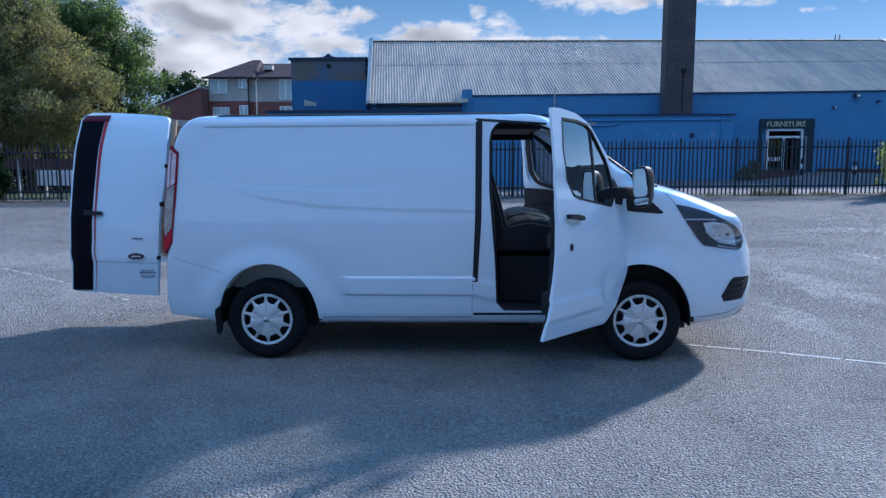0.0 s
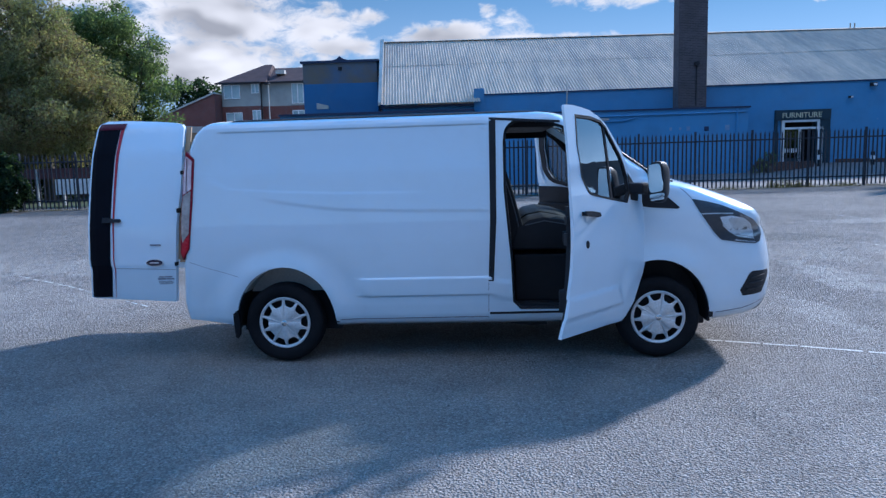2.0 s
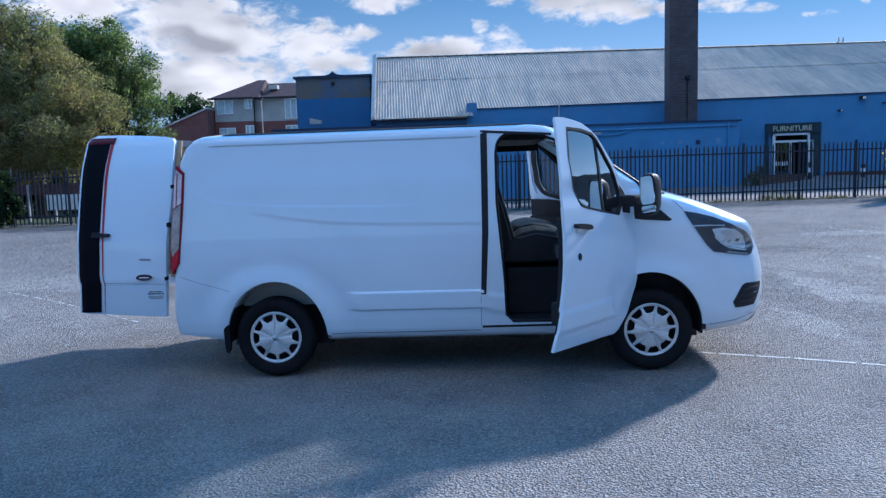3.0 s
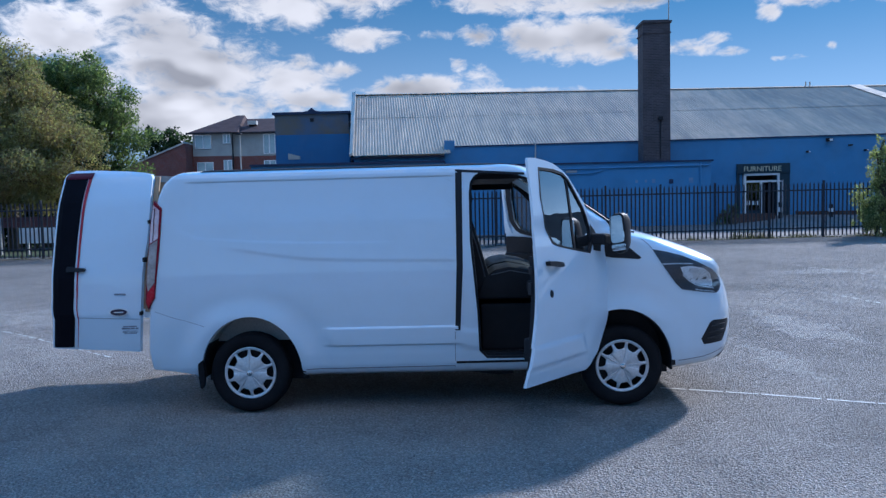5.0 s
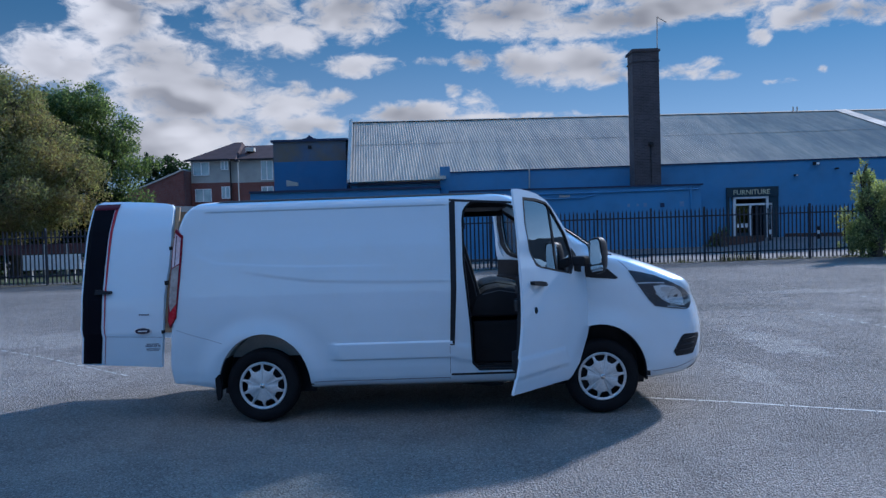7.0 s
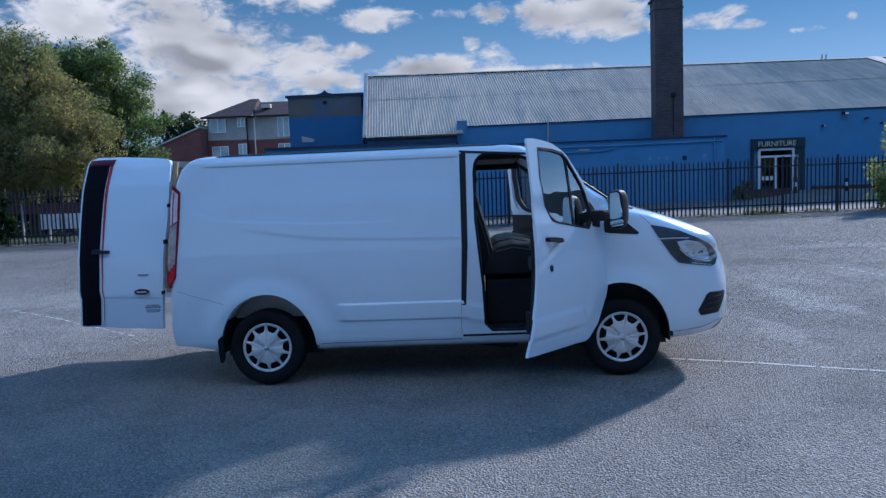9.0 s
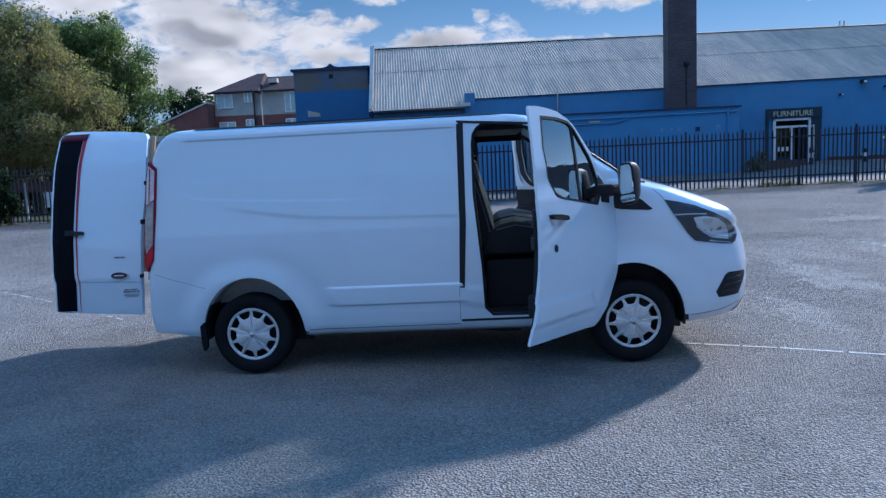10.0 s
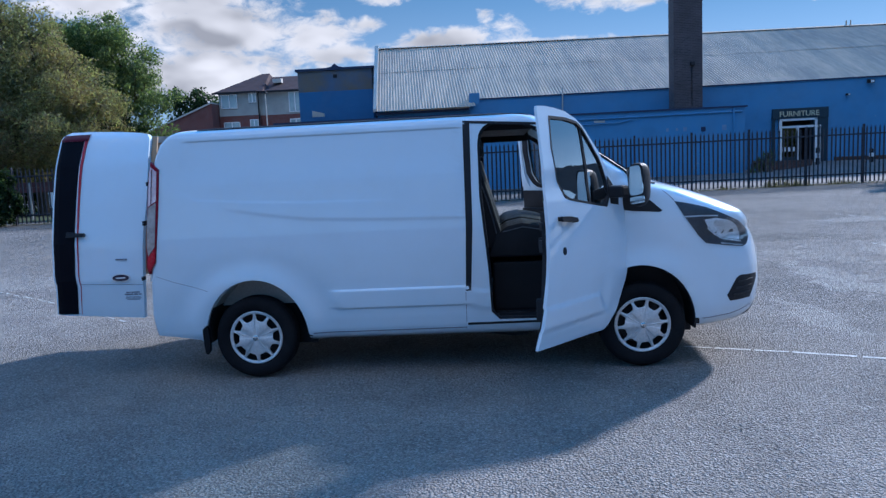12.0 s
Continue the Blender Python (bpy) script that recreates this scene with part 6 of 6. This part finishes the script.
for x in (-20.4, -18.3, -16.4, -14.75, -13.85, -12.4):
    part("post", box((x - 0.035, 21.44, 0.0), (x + 0.035, 21.5, 1.49)), "concrete", boards)
panel = part("white_panel", box((-15.5, 21.2, 0.48), (-13.2, 21.24, 1.08), 0.008), "white_frame")
tagged(panel, "long white panel on posts behind the fence", "panel")
for x in (-15.2, -13.5):
    part("post", box((x - 0.03, 21.25, 0.0), (x + 0.03, 21.31, 0.9)), "concrete", panel)

# ---------------------------------------------------------------- steel palisade fence
FA, FB = Vector((-23.0, 17.9)), Vector((21.6, 20.75))
fence = empty("palisade_fence", "dark steel palisade fence round the car park", "fence")


def fence_at(s):
    p = FA + (FB - FA) * s
    return p.x, p.y, ground_z(p.x, p.y)


f_len = (FB - FA).length
f_ang = math.atan2(FB.y - FA.y, FB.x - FA.x)
pale = bmesh.new()
prof = [(-0.028, 0.012), (-0.015, -0.008), (0.0, 0.004), (0.015, -0.008), (0.028, 0.012)]
lo = [pale.verts.new((x, y, 0.06)) for x, y in prof]
hi = [pale.verts.new((x, y, 1.90)) for x, y in prof]
tips = [pale.verts.new((x, y + 0.004, z)) for x, y, z in ((-0.025, 0.008, 1.965), (0.0, 0.0, 2.02), (0.025, 0.008, 1.965))]
for i in range(4):
    pale.faces.new((lo[i], lo[i + 1], hi[i + 1], hi[i]))
pale.faces.new((hi[0], hi[1], tips[0]))
pale.faces.new((hi[1], hi[2], hi[3], tips[1]))
pale.faces.new((hi[3], hi[4], tips[2]))
pale_mesh = bpy.data.meshes.new("pale")
pale.to_mesh(pale_mesh)
pale.free()
count = 296
for i in range(count):
    x, y, z = fence_at((i + 0.5) / count)
    ob = part_mesh("pale", pale_mesh, "fence", fence)
    rng = random.Random(i)
    ob.location = (x, y - 0.04, z + rng.uniform(-0.012, 0.012))
    ob.rotation_euler = (rng.uniform(-0.008, 0.008), rng.uniform(-0.008, 0.008), f_ang)
for k, zz in enumerate((0.34, 1.70)):
    a, b = fence_at(0), fence_at(1)
    part("rail", tube([(a[0], a[1], a[2] + zz), (b[0], b[1], b[2] + zz)], 0.03, 6), "fence", fence)
post_mesh = bpy.data.meshes.new("post")
bmp = join(box((-0.024, 0.0, -0.1), (0.024, 0.09, 2.04)), box((-0.03, -0.045, 1.67), (0.03, 0.0, 1.73)), box((-0.03, -0.045, 0.31), (0.03, 0.0, 0.37)))
bmp.to_mesh(post_mesh)
bmp.free()
for i in range(23):
    s = ((10.72 - FA.x) / (FB.x - FA.x) + (i - 17) * 1.985 / f_len)
    if 0 < s < 1:
        x, y, z = fence_at(s)
        ob = part_mesh("post", post_mesh, "fence", fence)
        ob.location, ob.rotation_euler = (x, y, z), (0, 0, f_ang)

# ---------------------------------------------------------------- trees


def leaf_cloud(centres, count, size, seed, spread=0.5):
    """Many small leaves in clumps: most on sprays round the blobs (x, y, z, rx, ry, rz), the rest within."""
    rng = np.random.default_rng(seed)
    c = np.array(centres, dtype=float)
    sub = []
    for blob in c:
        for _ in range(34):
            d = rng.normal(size=3)
            d /= np.linalg.norm(d)
            r = rng.uniform(0.6, 1.16)
            q = rng.uniform(0.16, 0.40)
            sub.append((*(blob[:3] + d * r * blob[3:6]), *(blob[3:6] * q * rng.uniform(0.7, 1.3, 3))))
    sub = np.array(sub)
    every = np.vstack([c, sub])
    weight = np.concatenate([c[:, 3] * c[:, 4] * c[:, 5] * 0.35, sub[:, 3] * sub[:, 4] * sub[:, 5] * 1.6])
    pick = rng.choice(len(every), count, p=weight / weight.sum())
    d = rng.normal(size=(count, 3))
    d /= np.linalg.norm(d, axis=1)[:, None]
    r = rng.random(count) ** spread
    pos = every[pick, :3] + d * r[:, None] * every[pick, 3:6]
    a = rng.normal(size=(count, 3)) + (0, 0, -0.4)
    a /= np.linalg.norm(a, axis=1)[:, None]
    b = np.cross(a, rng.normal(size=(count, 3)))
    b /= np.linalg.norm(b, axis=1)[:, None]
    s = size * rng.uniform(0.5, 1.5, count)[:, None]
    v = np.stack([pos - a * s, pos + b * s * 0.5, pos + a * s, pos - b * s * 0.5], axis=1).reshape(-1, 3)
    faces = np.arange(count * 4).reshape(-1, 4)
    me = bpy.data.meshes.new("crown")
    me.from_pydata(v.tolist(), [], faces.tolist())
    return me


def make_tree(name, label, base, height, blobs, leaf, count, size, seed, twigs=()):
    t = empty(name, label, "tree")
    rng = random.Random(seed)
    bx, by = base
    gz = ground_z(bx, by)
    trunk = tube([(bx, by, gz - 0.1), (bx + 0.1, by, gz + height * 0.25), (bx - 0.05, by + 0.1, gz + height * 0.5), (bx + 0.1, by, gz + height * 0.75)], [0.26, 0.2, 0.14, 0.06], 9)
    limbs = [trunk]
    for x, y, z, rx, ry, rz in blobs:
        h0 = gz + height * rng.uniform(0.2, 0.5)
        mid = Vector(((bx + x) / 2 + rng.uniform(-0.3, 0.3), (by + y) / 2, (h0 + z) / 2 + 0.2))
        limbs.append(tube([(bx, by, h0), mid, (x, y, z), (x + rx * 0.4, y, z + rz * 0.6)], [0.12, 0.08, 0.045, 0.015], 6))
        for k in range(5):
            e = Vector((x + rng.uniform(-1, 1) * rx * 0.85, y + rng.uniform(-1, 0.4) * ry * 0.9, z + rng.uniform(-0.4, 1.05) * rz))
            limbs.append(tube([(x, y, z), (Vector((x, y, z)) + e) / 2 + Vector((0, 0, 0.15)), e], [0.04, 0.025, 0.008], 5))
    for a, b in twigs:
        a, b = Vector(a), Vector(b)
        limbs.append(tube([a, (a + b) / 2 + Vector((0, 0, 0.12)), b], [0.03, 0.018, 0.006], 5))
        for k in range(7):
            p = a + (b - a) * (0.35 + 0.09 * k)
            limbs.append(tube([p, p + Vector((rng.uniform(0.1, 0.45), rng.uniform(-0.2, 0.2), rng.uniform(-0.2, 0.35)))], [0.01, 0.004], 4))
    part("trunk", join(*limbs), "bark", t, smooth=True)
    part_mesh("crown", leaf_cloud(blobs, count, size, seed), leaf, t)
    return t


# blobs: centre x, y, z and half sizes
make_tree("tree", "broad olive-green tree with autumn tinge behind the fence", (-17.5, 24.0), 8.0,
          [(-18.3, 24.0, 6.3, 2.6, 2.2, 2.2), (-16.2, 23.6, 5.0, 2.2, 2.0, 1.9), (-17.0, 23.0, 3.4, 2.6, 1.8, 1.6), (-14.7, 23.4, 3.7, 1.2, 1.3, 1.4), (-20.8, 24.0, 5.6, 2.6, 2.0, 2.6), (-20.0, 23.4, 3.0, 2.2, 1.6, 1.7), (-15.4, 23.4, 2.6, 1.5, 1.2, 0.9), (-18.6, 24.2, 8.2, 1.1, 1.2, 0.8), (-20.0, 24.0, 8.4, 1.5, 1.4, 1.3), (-17.2, 23.8, 7.2, 1.4, 1.2, 0.9), (-21.5, 23.4, 2.3, 2.0, 1.2, 1.4), (-18.5, 23.2, 2.0, 2.2, 1.0, 0.9)],
          "leaf_olive", 170000, 0.052, 3,
          [((-18.8, 23.7, 7.6), (-16.6, 23.6, 8.6)), ((-18.6, 23.8, 7.2), (-16.2, 23.7, 7.6)), ((-18.9, 23.6, 8.2), (-17.3, 23.5, 9.2)), ((-19.0, 23.6, 7.0), (-16.9, 23.5, 8.0))])
make_tree("tree", "tall green tree behind the fence", (-17.6, 29.0), 9.0,
          [(-17.6, 29.0, 8.2, 1.7, 1.8, 1.4), (-16.1, 29.2, 6.9, 1.9, 1.8, 1.7), (-15.5, 29.0, 5.2, 1.75, 1.8, 1.5), (-15.2, 29.0, 3.6, 1.5, 1.6, 1.2), (-17.8, 29.0, 6.2, 2.4, 2.0, 2.4), (-19.6, 29.4, 7.6, 1.8, 1.8, 1.5), (-15.6, 29.0, 2.2, 2.0, 1.5, 1.5), (-13.9, 29.0, 2.4, 1.0, 1.2, 1.0), (-19.5, 29.2, 4.2, 2.2, 1.4, 2.2), (-22.2, 29.2, 4.4, 2.2, 1.4, 2.5)],
          "leaf_green", 125000, 0.06, 7)
make_tree("tree", "dark distant tree beside the flats", (-38.0, 95.0), 12.0,
          [(-39.3, 95.0, 11.0, 1.8, 2.0, 2.2), (-36.8, 95.0, 10.6, 1.9, 2.0, 1.6), (-41.5, 95.0, 9.8, 2.2, 2.0, 3.0), (-35.0, 95.0, 9.9, 1.8, 2.0, 1.5), (-38.0, 95.0, 8.0, 4.0, 2.0, 2.0)],
          "leaf_dark", 7000, 0.22, 11)
make_tree("hedge", "dark overgrown hedge behind the fence", (-18.0, 27.5), 2.5,
          [(-26.0 + 2.0 * i, 27.6 + 0.3 * (i % 2), 1.6 + 0.35 * (i % 3), 1.6, 0.8, 1.9) for i in range(7)],
          "leaf_dark", 42000, 0.10, 23)["category"] = "hedge"
make_tree("shrub", "dark ivy shrub at the foot of the fence", (-16.2, 18.1), 1.8,
          [(-15.5, 18.0, 0.75, 0.85, 0.45, 0.75), (-16.5, 18.0, 1.0, 0.9, 0.5, 1.0), (-15.35, 18.2, 1.45, 0.5, 0.4, 0.6), (-18.0, 18.0, 1.1, 1.0, 0.5, 1.1)],
          "leaf_dark", 36000, 0.055, 31)["category"] = "shrub"
make_tree("shrub", "dark green shrub beside the shop door", (14.1, 28.0), 1.2,
          [(13.9, 28.0, 0.80, 0.35, 0.3, 0.36), (14.25, 28.1, 1.05, 0.25, 0.25, 0.36), (13.55, 28.0, 0.62, 0.3, 0.25, 0.2)],
          "leaf_green", 1500, 0.032, 37)["category"] = "shrub"
shrub = make_tree("shrub", "tall light-green shrub growing through the fence", (16.9, 20.1), 3.2,
          [(17.0, 20.2, 1.3, 1.0, 0.8, 1.05), (16.5, 20.1, 2.6, 0.42, 0.4, 0.8), (17.6, 20.3, 2.0, 0.95, 0.8, 1.0), (18.6, 20.4, 1.8, 1.0, 0.8, 1.4), (16.3, 20.0, 0.9, 0.6, 0.6, 0.7), (16.55, 20.1, 3.2, 0.2, 0.2, 0.55), (16.75, 20.1, 2.9, 0.25, 0.25, 0.5)],
          "leaf_light", 46000, 0.036, 17)
shrub["category"] = "shrub"


def weeds():
    """Grass and weeds along the foot of the fence."""
    rng = np.random.default_rng(5)
    n = 9000
    s = rng.random(n) ** 0.9
    lump = 0.25 + 0.75 * (np.sin(s * 90) * np.sin(s * 41 + 1) > 0)
    p = np.array([[FA.x + (FB.x - FA.x) * k, FA.y + (FB.y - FA.y) * k] for k in s]) + rng.normal(size=(n, 2)) * (0.05, 0.10)
    verts, faces = [], []
    for i in range(n):
        x, y = p[i]
        z = ground_z(x, y)
        tall = 1.0 + 1.5 * math.exp(-((x - 11.9) / 1.2) ** 2)
        h, w, a = rng.uniform(0.03, 0.20) * lump[i] * tall, rng.uniform(0.004, 0.011), rng.uniform(0, 6.28)
        tx, ty = rng.normal() * 0.06, rng.normal() * 0.06
        c, q = math.cos(a) * w, math.sin(a) * w
        verts += [(x - c, y - q, z), (x + c, y + q, z), (x + tx, y + ty, z + h)]
        faces.append((3 * i, 3 * i + 1, 3 * i + 2))
    me = bpy.data.meshes.new("weeds")
    me.from_pydata(verts, [], faces)
    return tagged(part_mesh("weeds", me, "weed"), "dry weeds along the foot of the fence", "weeds", kind="stuff")


weeds()
